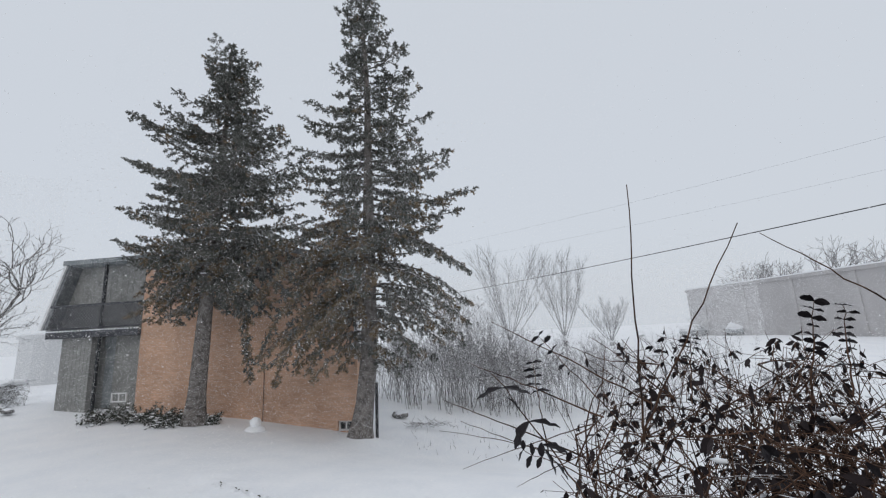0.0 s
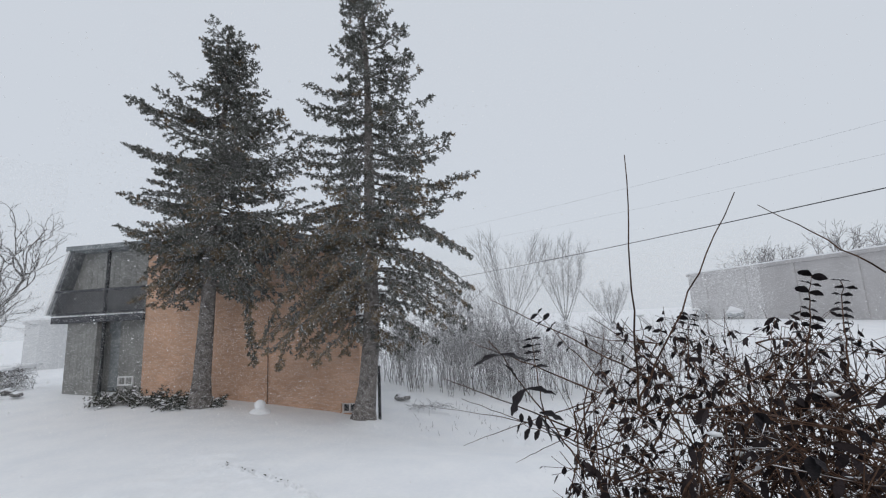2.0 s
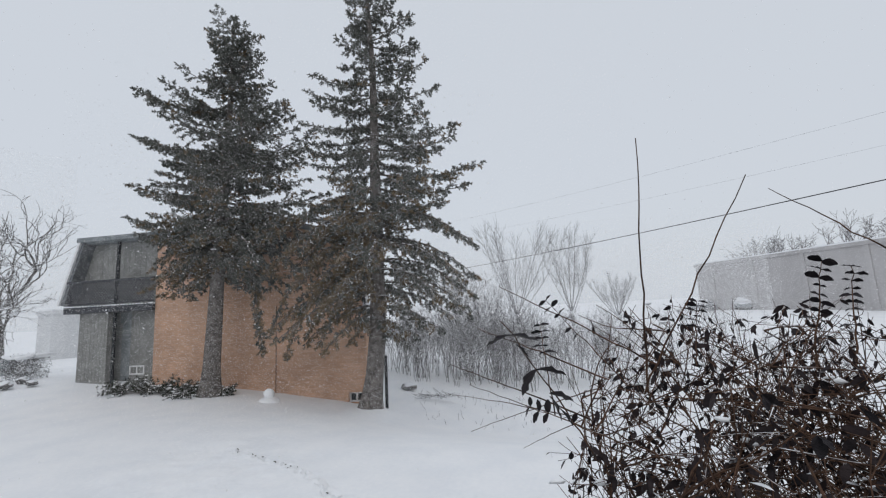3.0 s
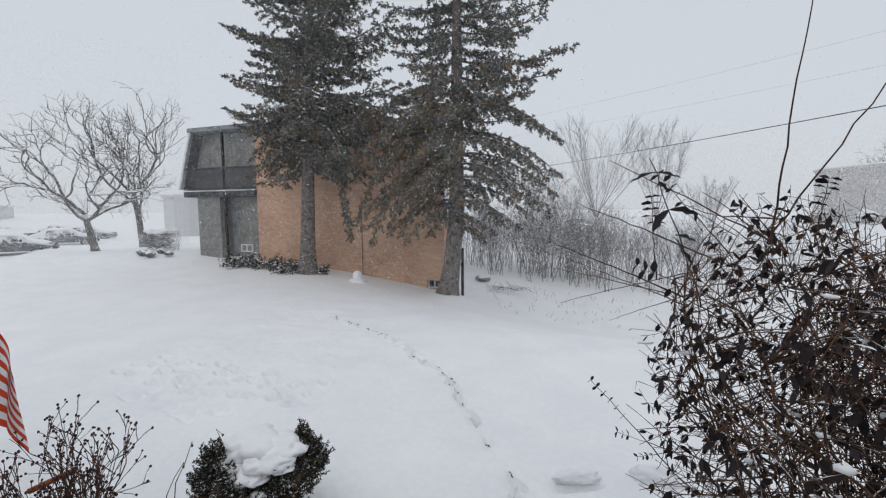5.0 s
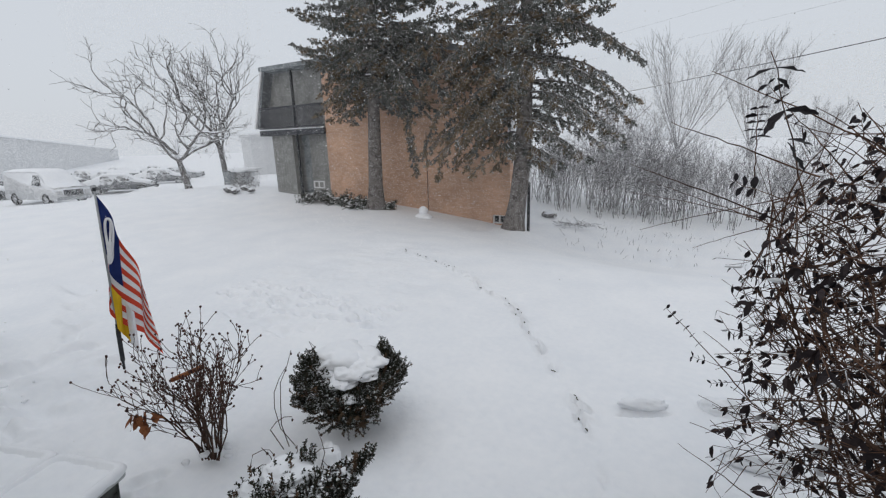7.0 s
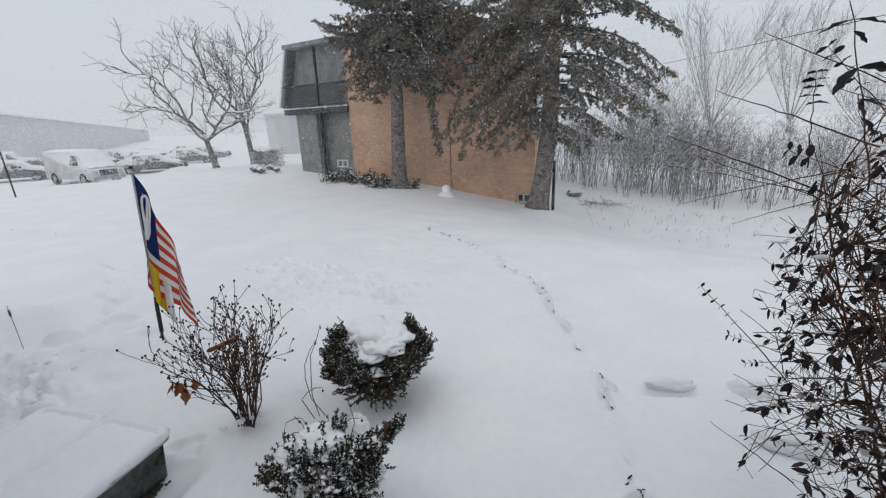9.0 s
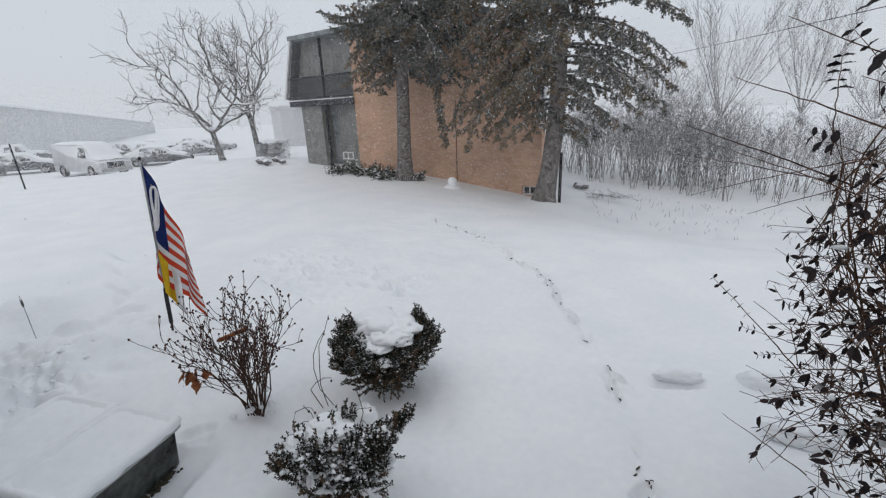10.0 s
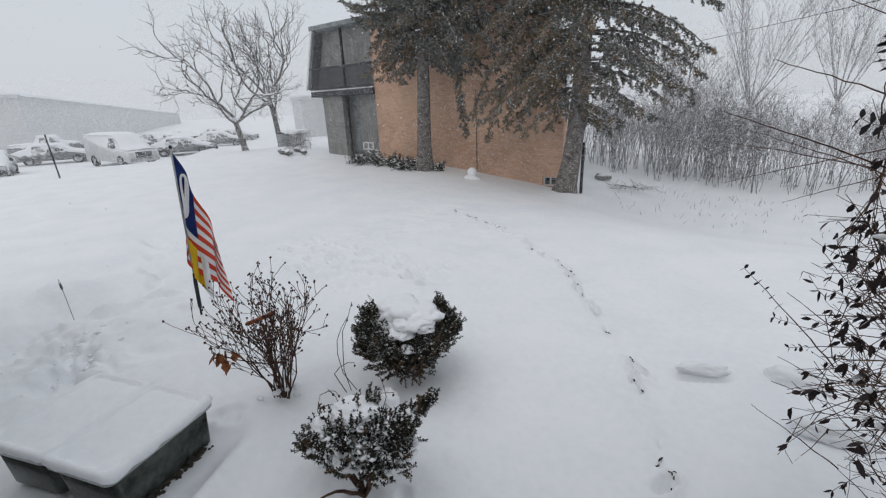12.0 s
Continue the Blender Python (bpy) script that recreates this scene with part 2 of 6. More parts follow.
class Soup:
    """Gathers vertices and faces of one mesh."""

    def __init__(self):
        self.v, self.f = [], []

    def tube(self, pts, radii, sides=5, cap=True):
        n0 = len(self.v)
        up = Vector((0.31, 0.17, 0.93))
        for i, p in enumerate(pts):
            way = (pts[min(i + 1, len(pts) - 1)] - pts[max(i - 1, 0)])
            if way.length < 1e-9:
                way = Vector((0, 0, 1))
            way.normalize()
            a = way.cross(up)
            if a.length < 0.05:
                a = way.cross(Vector((1, 0, 0)))
            a.normalize()
            b = way.cross(a)
            for k in range(sides):
                t = 2 * math.pi * k / sides
                self.v.append(p + (a * math.cos(t) + b * math.sin(t)) * radii[i])
        for i in range(len(pts) - 1):
            for k in range(sides):
                k2 = (k + 1) % sides
                q = n0 + i * sides
                self.f.append((q + k, q + k2, q + sides + k2, q + sides + k))
        if cap:
            self.f.append(tuple(n0 + (len(pts) - 1) * sides + k for k in range(sides)))

    def leaf(self, at, way, side, length, width, fold=0.3):
        """A pointed leaf, folded along its midrib."""
        n0 = len(self.v)
        nor = way.cross(side)
        mid = at + way * length * 0.5
        self.v += [at, mid - side * width * 0.5 + nor * width * fold, at + way * length, mid + side * width * 0.5 + nor * width * fold]
        self.f += [(n0, n0 + 1, n0 + 2), (n0, n0 + 2, n0 + 3)]

    def oval(self, at, way, side, length, width, fold=0.3):
        """A broader leaf of six corners."""
        n0 = len(self.v)
        nor = way.cross(side)
        self.v += [at, at + way * length]
        for g, w in ((0.3, 0.46), (0.68, 0.38)):
            for sgn in (-1, 1):
                self.v.append(at + way * length * g + side * (sgn * w * width) + nor * width * fold)
        self.f += [(n0, n0 + 3, n0 + 2), (n0 + 2, n0 + 3, n0 + 5, n0 + 4), (n0 + 4, n0 + 5, n0 + 1)]

    def blob(self, c, r, seed=0, rough=0.25):
        """A small uneven lump of 20 faces."""
        n0 = len(self.v)
        g = (1 + 5 ** 0.5) / 2
        for x, y, z in ((-1, g, 0), (1, g, 0), (-1, -g, 0), (1, -g, 0), (0, -1, g), (0, 1, g), (0, -1, -g), (0, 1, -g), (g, 0, -1), (g, 0, 1), (-g, 0, -1), (-g, 0, 1)):
            k = 0.526 * (1 + random.uniform(-rough, rough))
            self.v.append(Vector((c[0] + x * r[0] * k, c[1] + y * r[1] * k, c[2] + z * r[2] * k)))
        for f in ((0, 11, 5), (0, 5, 1), (0, 1, 7), (0, 7, 10), (0, 10, 11), (1, 5, 9), (5, 11, 4), (11, 10, 2), (10, 7, 6), (7, 1, 8),
                  (3, 9, 4), (3, 4, 2), (3, 2, 6), (3, 6, 8), (3, 8, 9), (4, 9, 5), (2, 4, 11), (6, 2, 10), (8, 6, 7), (9, 8, 1)):
            self.f.append(tuple(n0 + i for i in f))

    def make(self, name, mat, parent=None, label="", smooth=False, kind=""):
        return mesh_part(name, self.v, self.f, mat, parent, label, smooth, kind)


def rand_dir(rng):
    z, t = rng.uniform(-1, 1), rng.uniform(0, 2 * math.pi)
    r = math.sqrt(1 - z * z)
    return Vector((r * math.cos(t), r * math.sin(t), z))


def bent(start, way, length, steps, rng, wander=0.15, lift=0.0):
    """A wandering line of points from start, and its last direction."""
    pts, d = [start.copy()], way.normalized()
    for _ in range(steps):
        d = (d + rand_dir(rng) * wander + Vector((0, 0, lift))).normalized()
        pts.append(pts[-1] + d * (length / steps))
    return pts, d


# ---- ground ----
def step(a, b, v):
    t = np.clip((v - a) / (b - a), 0, 1)
    return t * t * (3 - 2 * t)


def ground_base(x, y):
    x, y = np.asarray(x, float), np.asarray(y, float)
    slope = np.where(x < -10.6, -0.062, -0.112) * (np.clip(x, -17.5, -1.5) + 10.6)
    near_wall = step(6.5, 12.0, y) * (1 - step(26, 45, y))
    left_fade = step(-24, -17, x)
    z = slope * near_wall * (0.25 + 0.75 * left_fade)
    z = z - 0.78 * (1 - step(-33.5, -24.0, x))
    z = z + 0.35 * step(40, 62, y)
    return z


def ground_z(x, y):
    return float(ground_base(x, y))


LATTICE = np.random.default_rng(17).uniform(-1, 1, (128, 128))


def soft_noise(x, y, size):
    """Smooth random relief of that size, between -1 and 1."""
    u, v = x / size + 31.7, y / size + 11.3
    i, j = np.floor(u).astype(int), np.floor(v).astype(int)
    f, g = u - i, v - j
    f, g = f * f * (3 - 2 * f), g * g * (3 - 2 * g)
    i0, i1, j0, j1 = i % 128, (i + 1) % 128, j % 128, (j + 1) % 128
    return (LATTICE[i0, j0] * (1 - f) + LATTICE[i1, j0] * f) * (1 - g) + (LATTICE[i0, j1] * (1 - f) + LATTICE[i1, j1] * f) * g


def graded(lo, hi, fine, far):
    core = np.arange(lo, hi + fine / 2, fine)
    out, s, v = [], fine, hi
    while v < far:
        s *= 1.13
        v += s
        out.append(v)
    left, s, v = [], fine, lo
    while v > -far:
        s *= 1.13
        v -= s
        left.append(v)
    return np.concatenate([np.array(left[::-1]), core, np.array(out)])


def build_ground():
    rng = random.Random(11)
    gx, gy = graded(-5.5, 0.9, 0.023, 900.0), graded(0.1, 6.6, 0.023, 900.0)
    X, Y = np.meshgrid(gx, gy)
    Z = ground_base(X, Y)
    # wind-soft swells
    for _ in range(26):
        k = rng.uniform(0.25, 1.6)
        a = rng.uniform(0, math.pi)
        Z += 0.012 / k * 0.6 * np.sin(k * (X * math.cos(a) + Y * math.sin(a)) + rng.uniform(0, 6.3))

    near = step(-7.5, -5.0, X) * (1 - step(0.9, 3.0, X)) * step(-1.0, 0.0, Y) * (1 - step(6.6, 9.0, Y))
    beds = 0.35 + 0.65 * (1 - step(-1.0, -0.3, X + 0.62 * (Y - 1.2)))
    Z += near * beds * (0.026 * soft_noise(X, Y, 0.5) + 0.014 * soft_noise(X, Y, 0.19) + 0.005 * soft_noise(X + 5, Y, 0.085))
    Z += (1 - step(9, 16, np.hypot(X, Y))) * 0.012 * soft_noise(X, Y + 9, 1.3)
    # trampled and shovelled snow behind the bins
    churned = np.exp(-(((X + 4.75) / 0.85) ** 2 + ((Y - 0.2 - 0.15 * (X + 4.75)) / 0.36) ** 2) ** 1.5)
    rough = 0.07 * soft_noise(X + 3, Y, 0.3) + 0.045 * np.abs(soft_noise(X, Y + 7, 0.14)) + 0.028 * soft_noise(X + 1, Y + 2, 0.07)
    Z += churned * (2.3 * rough - 0.12)
    banked = np.exp(-(((X + 5.6) / 1.3) ** 2 + ((Y - 0.55) / 0.6) ** 2))
    Z += banked * (0.15 * soft_noise(X + 8, Y, 0.5) + 0.09 * np.abs(soft_noise(X, Y + 3, 0.24)) + 0.02)

    def pit(x, y, rx, ry, depth, turn=0.0, rim=0.25, steep=1.6):
        i0, i1 = np.searchsorted(gx, [x - 4 * max(rx, ry), x + 4 * max(rx, ry)])
        j0, j1 = np.searchsorted(gy, [y - 4 * max(rx, ry), y + 4 * max(rx, ry)])
        if i1 <= i0 or j1 <= j0:
            return
        dx, dy = X[j0:j1, i0:i1] - x, Y[j0:j1, i0:i1] - y
        u = (dx * math.cos(turn) + dy * math.sin(turn)) / rx
        w = (-dx * math.sin(turn) + dy * math.cos(turn)) / ry
        q = u * u + w * w
        Z[j0:j1, i0:i1] += -depth * np.exp(-q ** steep) + depth * rim * np.exp(-(np.sqrt(q) - 1.7) ** 2 * 3)

    # the walk's edge, where prints and grass break the snow
    marks = []
    trail = [(-4.9, 6.4), (-4.11, 6.14), (-3.54, 5.92), (-2.99, 5.6), (-2.49, 5.2), (-2.11, 4.94), (-1.71, 4.69), (-1.43, 4.33), (-1.04, 3.89), (-0.88, 3.63), (-0.66, 3.33), (-0.4, 2.95), (-0.27, 2.71), (-0.14, 2.49), (-0.02, 2.17), (0.1, 1.9)]
    for (x0, y0), (x1, y1) in zip(trail, trail[1:]):
        n = max(1, int(math.hypot(x1 - x0, y1 - y0) / 0.085))
        run = math.atan2(y1 - y0, x1 - x0)
        for i in range(n):
            f = (i + rng.uniform(-0.3, 0.3)) / n
            s = rng.uniform(0.6, 1.35)
            px, py = x0 + (x1 - x0) * f + rng.gauss(0, 0.025), y0 + (y1 - y0) * f + rng.gauss(0, 0.025)
            bold = rng.random() < (0.85 if py > 3.6 else 0.45 if py > 2.6 else 0.3)
            if bold:
                marks.append((px, py, s, run + rng.uniform(-0.5, 0.5)))
            # a crumbled edge: a narrow slot along the walk with a low lip beside it
            pit(px, py, 0.075 * s, 0.02 * s, (0.07 if bold else 0.015) * s, run + rng.uniform(-0.35, 0.35), 0.25, 2.5)
            if rng.random() < 0.45:
                pit(px + 0.07, py + 0.09, 0.07 * s, 0.05 * s, -0.012 * s, run, 0.0)
    # drifted-over footprints on the lawn
    for k in range(3):
        for i in range(13):
            x = -5.6 + i * 0.22 + rng.uniform(-0.08, 0.08)
            y = 3.05 + 0.33 * k + (x + 5.6) * (0.13 - 0.03 * k) + rng.gauss(0, 0.07)
            pit(x, y, 0.05, 0.085, rng.uniform(0.06, 0.11), rng.uniform(0.9, 2.0), 0.2, 3.0)
    for i in range(12):
        pit(-4.5 + rng.uniform(-0.4, 0.9), 2.75 + rng.uniform(-0.15, 0.3), 0.07, 0.1, 0.06, rng.uniform(0, 3), 0.1)
    for i in range(18):
        pit(-5.35 - i * 0.17 + rng.uniform(-0.15, 0.15), 1.25 + i * 0.055 + rng.uniform(-0.12, 0.12), 0.08, 0.12, rng.uniform(0.05, 0.09), rng.uniform(0, 3), 0.1, 2.2)
    for _ in range(26):
        x, y = rng.gauss(-4.6, 0.35), rng.gauss(0.16, 0.13)
        s = rng.uniform(0.03, 0.08)
        pit(x, y, s, s * rng.uniform(0.6, 1.2), rng.choice([-0.3, 0.5, 0.8]) * s, rng.uniform(0, 3), 0.25, 2.5)
    for x, y, s, h in ((-5.5, 0.76, 0.2, 0.14), (-5.5, 1.0, 0.14, 0.08), (-4.34, 0.85, 0.16, 0.12), (-4.1, 0.5, 0.35, 0.07), (-6.6, 0.6, 0.4, 0.15), (-4.85, 1.38, 0.13, 0.08)):
        pit(x, y, s, s * 0.7, -h * 0.7, 0.4, 0.1)
    pit(0.06, 3.19, 0.19, 0.03, 0.09, 0.5, 0.0, 3.0)
    # shovel scrapes by the rose, and dents in the open snow
    for x, y in ((-2.74, 0.74), (-2.68, 0.84), (-2.6, 0.76)):
        pit(x, y, 0.07, 0.05, 0.05, 0.5, 0.3, 2.5)
    for _ in range(16):
        pit(rng.uniform(-1.6, -0.5), rng.uniform(0.5, 1.3), rng.uniform(0.04, 0.08), rng.uniform(0.03, 0.06), rng.uniform(0.025, 0.05), rng.uniform(0, 3), 0.2)
    pit(0.04, 1.95, 0.035, 0.08, 0.09, -0.3, 0.3, 3.0)
    # hollows round the plants, and bare ground at the bins' foot
    pit(-1.95, 1.8, 0.5, 0.42, 0.09, 0, 0.1)
    pit(-1.3, 0.95, 0.3, 0.3, 0.06, 0, 0.1)
    pit(-2.52, 1.14, 0.16, 0.13, 0.03, 0, 0.2)
    pit(-2.3, 0.33, 0.09, 0.36, 0.09, 0.36, 0.25)
    # ploughed ridges at the edge of the parking lot
    for i in range(40):
        f = i / 39
        pit(-14.9 + 3.4 * f + rng.uniform(-0.2, 0.2), 0.4 + 5.9 * f, 0.22, 0.3, -0.05 * rng.uniform(0.4, 1.4), 0.5, 0.0)
    for x, y, s, h in ((-26.6, 11.0, 1.1, 0.4), (-27.2, 11.9, 0.9, 0.35), (-23.4, 10.2, 1.2, 0.12), (-28.1, 14.9, 1.2, 0.2)):
        pit(x, y, s, s * 0.8, -h, 0.6, 0.0)
    pit(-4.45, 11.5, 0.8, 0.55, -0.24, 0, 0.0)
    pit(-5.75, 11.75, 0.5, 0.9, 0.12, 0, 0.0)
    # rough stubble bank before the thicket
    for _ in range(120):
        pit(rng.uniform(-4.5, 6), rng.uniform(11.5, 16.5), rng.uniform(0.1, 0.3), rng.uniform(0.1, 0.2), rng.choice([-1, 1]) * rng.uniform(0.02, 0.07), rng.uniform(0, 3), 0.1)
    turf = Soup()
    def height(x, y):
        return Z[min(len(gy) - 1, int(np.searchsorted(gy, y))), min(len(gx) - 1, int(np.searchsorted(gx, x)))]

    for px, py, q, run in marks + [(-0.02, 2.14, 0.9, 1.2), (-0.01, 2.11, 0.8, 1.1), (0.06, 2.06, 0.5, 0.3)]:
        for _ in range(rng.choice([1, 2, 2, 3])):
            e = rng.gauss(0, 0.028) * q
            ax, ay = px + math.cos(run) * e + rng.gauss(0, 0.004), py + math.sin(run) * e + rng.gauss(0, 0.004)
            c, r = Vector((ax, ay, height(ax, ay) + 0.006)), Vector((math.cos(run), math.sin(run), 0))
            turf.tube([c - r * 0.02 * q, c + rand_dir(rng) * 0.004, c + r * 0.02 * q], [0.003, 0.0075 * q, 0.003], 5)
    # dead leaves and crumbs on the snow near the low shrub
    for _ in range(22):
        ax, ay = -0.85 + rng.gauss(0, 0.14), 0.85 + rng.gauss(0, 0.14)
        turf.blob((ax, ay, height(ax, ay) + 0.003), (0.008 * rng.uniform(0.4, 1.3), 0.006, 0.004), rough=0.5)
    for i in range(150):
        g = 0.8 * rng.random() ** 1.3
        ax, ay = -2.2 - 0.245 * g + rng.gauss(-0.06, 0.017), 0.0 + 0.66 * g + rng.gauss(0.0, 0.02)
        turf.blob((ax, ay, -0.045 + rng.uniform(-0.012, 0.012)), (0.02 * rng.uniform(0.3, 1.2), 0.018 * rng.uniform(0.4, 1.2), 0.008), rough=0.6)
    tagged(turf.make("grass_edge", M_turf, None, "dark grass and soil showing along the walk's edge", kind="stuff"), category="grass")
    clods = Soup()
    for _ in range(70):
        ax, ay = rng.gauss(-4.7, 0.55), rng.gauss(0.25, 0.28)
        gz = Z[min(len(gy) - 1, int(np.searchsorted(gy, ay))), min(len(gx) - 1, int(np.searchsorted(gx, ax)))]
        q = rng.uniform(0.01, 0.035)
        clods.blob((ax, ay, gz - q * 0.1), (q * 1.3, q * rng.uniform(0.6, 1.2), q * rng.uniform(0.3, 0.55)), rough=0.5)
    tagged(clods.make("snow_clods", M_snow, None, "broken clods of trampled snow beside the bins", True, kind="stuff"), category="snow")
    for i, (ax, ay, lx, ly, lz, turn) in enumerate(((0.05, 3.27, 0.2, 0.06, 0.055, 30), (0.62, 3.5, 0.18, 0.09, 0.09, 4), (0.78, 2.95, 0.2, 0.09, 0.08, 12))):
        bm = bmesh.new()
        bmesh.ops.create_icosphere(bm, subdivisions=4, radius=1.0)
        for v in bm.verts:
            k = 1 + 0.3 * noise.noise(v.co * 1.4 + Vector((i * 7, 0, 0))) + 0.16 * noise.noise(v.co * 4) + 0.07 * noise.noise(v.co * 9)
            v.co = Vector((v.co.x * lx * k, v.co.y * ly * k, v.co.z * lz * k))
        ob = part("snow_lump", bm, M_snow, smooth=True)
        ob.matrix_basis = pose(ax, ay, 0.02, 0, 0, turn)
        tagged(ob, "fallen lump of crusted snow beside the walk", "snow lump", "snow lumps by the walk")
    ny, nx = X.shape
    idx = np.arange(nx * ny).reshape(ny, nx)
    quads = np.stack([idx[:-1, :-1], idx[:-1, 1:], idx[1:, 1:], idx[1:, :-1]], -1).reshape(-1, 4)
    me = bpy.data.meshes.new("ground")
    me.vertices.add(nx * ny)
    me.vertices.foreach_set("co", np.stack([X, Y, Z], -1).ravel())
    me.loops.add(len(quads) * 4)
    me.loops.foreach_set("vertex_index", quads.ravel().astype(np.int32))
    me.polygons.add(len(quads))
    me.polygons.foreach_set("loop_start", np.arange(0, len(quads) * 4, 4, dtype=np.int32))
    me.update(calc_edges=True)
    me.polygons.foreach_set("use_smooth", np.ones(len(quads), bool))
    me.materials.append(M_snow)
    tagged(new("ground", me), "deep fresh snow covering lawn, walk and lot, with footprints", "snow", kind="structure")


build_ground()

# ---- unseen wall of the near house, added to dim the near snow ----
near_wall = part("wall_unseen", box(-7.0, -1.45, -0.3, 7.0, -1.2, 2.75, 0.01), M_grey_wall)
tagged(near_wall, "plain grey sided wall, unseen behind the camera, added to dim near snow", "wall", kind="structure")

# ---- apartment house ----
HOUSE_TURN = math.degrees(math.atan2(0.075, 0.9972))


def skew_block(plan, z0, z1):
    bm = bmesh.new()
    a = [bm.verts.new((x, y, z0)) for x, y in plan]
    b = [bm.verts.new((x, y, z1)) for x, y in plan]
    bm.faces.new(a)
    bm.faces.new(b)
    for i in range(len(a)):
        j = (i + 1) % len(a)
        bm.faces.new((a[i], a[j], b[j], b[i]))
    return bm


def build_house():
    h = empty("apartment_house", (-16.3, 12.05, 0), "two-storey apartment house with orange brick end and grey mansard", "house", turn=HOUSE_TURN)
    W, TOP, EAVE, BACK = 11.0, 5.5, 3.3, 13.5
    # brick end wall, with its basement window opening
    w0, w1, s0, s1 = 10.36, 10.84, -0.55, -0.24
    bm = bmesh.new()
    for x0, z0, x1, z1 in ((3.2, -1.2, w0, EAVE), (w0, s1, w1, EAVE), (w0, -1.2, w1, s0), (w1, -1.2, W, EAVE)):
        box(x0, 0, z0, x1, 0.3, z1, bm=bm)
    part("brick_wall", bm, M_brick, h, "orange brick end wall")
    part("brick_gable", prism([(3.2, EAVE), (W, EAVE), (10.3, 4.45), (9.7, 4.92), (8.35, TOP - 0.2), (3.2, TOP - 0.2)], 0.0, 0.3), M_brick, h)
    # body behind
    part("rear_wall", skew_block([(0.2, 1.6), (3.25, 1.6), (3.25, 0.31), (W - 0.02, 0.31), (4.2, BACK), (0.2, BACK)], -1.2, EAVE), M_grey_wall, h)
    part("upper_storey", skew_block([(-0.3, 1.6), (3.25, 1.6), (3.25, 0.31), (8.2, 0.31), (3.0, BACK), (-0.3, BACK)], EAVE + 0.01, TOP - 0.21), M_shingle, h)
    # recessed balcony bay in grey siding
    part("upper_siding", prism([(-0.68, 2.98), (3.2, 2.98), (3.2, TOP - 0.2), (0.02, TOP - 0.2)], 0.40, 0.55), M_grey_wall, h, "grey vertical siding in shade")
    for i in range(13):
        x = 0.2 + i * 0.235
        part("batten", box(x, 0.391, 3.0, x + 0.03, 0.402, TOP - 0.25), M_grey_wall, h)
    part("balcony_floor", box(-0.55, -0.12, 2.72, 3.19, 1.6, 2.95, 0.01), M_rail, h, "dark balcony floor with snow")
    rail = part("railing", box(-0.5, -0.1, 3.82, 3.18, -0.03, 3.9, 0.008), M_rail, h, "dark balcony railing dusted with snow")
    part("bottom_rail", box(-0.5, -0.09, 3.02, 3.18, -0.04, 3.08), M_rail, rail)
    # diagonal lattice in the railing
    for i in range(37):
        for sgn in (-1, 1):
            x = -0.9 + i * 0.115 + (0.0 if sgn > 0 else 0.02)
            lo, hi = (x, x + 0.74) if sgn > 0 else (x + 0.74, x)
            ends = [(lo, 3.08), (hi, 3.82)]
            clip = []
            for px, pz in ends:
                qx = min(3.16, max(-0.48, px))
                (ox, oz) = ends[1] if (px, pz) == ends[0] else ends[0]
                clip.append((qx, pz + (oz - pz) * ((qx - px) / (ox - px))))
            (x0, z0), (x1, z1) = clip
            if abs(z1 - z0) < 0.06:
                continue
            y = -0.068 if sgn > 0 else -0.054
            bm = bmesh.new()
            vs = [bm.verts.new((px, y + dy, pz)) for dy in (0, 0.012) for px, pz in ((x0 - 0.02, z0), (x0 + 0.02, z0), (x1 + 0.02, z1), (x1 - 0.02, z1))]
            for f in ((0, 1, 2, 3), (7, 6, 5, 4), (0, 4, 5, 1), (1, 5, 6, 2), (2, 6, 7, 3), (3, 7, 4, 0)):
                bm.faces.new([vs[k] for k in f])
            part("lattice_slat", bm, M_rail, rail)
    sn = Soup()
    for i in range(30):
        sn.blob((-0.45 + i * 0.124, -0.11, 2.965), (0.06 * random.uniform(0.4, 1.2), 0.04, 0.03), rough=0.4)
    sn.make("balcony_snow", M_snow, h, "snow along the balcony edge", True, kind="stuff")
    # ground floor: two grey walls with a door between
    part("patio_wall", box(0.0, 0.05, -0.3, 1.22, 0.25, 2.72), M_grey_wall, h, "grey board privacy wall")
    for i in range(8):
        x = 0.05 + i * 0.15
        part("batten", box(x, 0.043, -0.2, x + 0.02, 0.052, 2.7), M_grey_wall, h)
    part("lower_siding", box(1.75, 0.5, -0.3, 3.2, 0.7, 2.72), M_grey_wall, h)
    for i in range(9):
        x = 1.8 + i * 0.16
        part("batten", box(x, 0.493, -0.2, x + 0.02, 0.503, 2.7), M_grey_wall, h)
    part("back_panel", box(0.05, 0.75, -0.3, 2.2, 0.82, 2.72), M_grey_wall, h)
    d = part("door", box(1.24, 0.62, 0.25, 1.74, 0.68, 2.3, 0.01), M_fascia, h, "grey recessed patio door")
    part("door_frame", box(1.22, 0.56, 2.3, 1.75, 0.7, 2.72), M_fascia, h)
    part("handle", box(1.66, 0.58, 1.2, 1.69, 0.62, 1.35, 0.005), M_rim, d)
    for k in range(3):
        y0 = 3.0 + k * 3.6
        part("privacy_wall", box(-1.25, y0, -0.3, 0.18, y0 + 0.2, 2.72), M_grey_wall, h)
    part("corner_post", box(1.58, -0.09, -0.2, 1.66, -0.005, TOP - 0.22), M_dark, h, "dark full-height post")
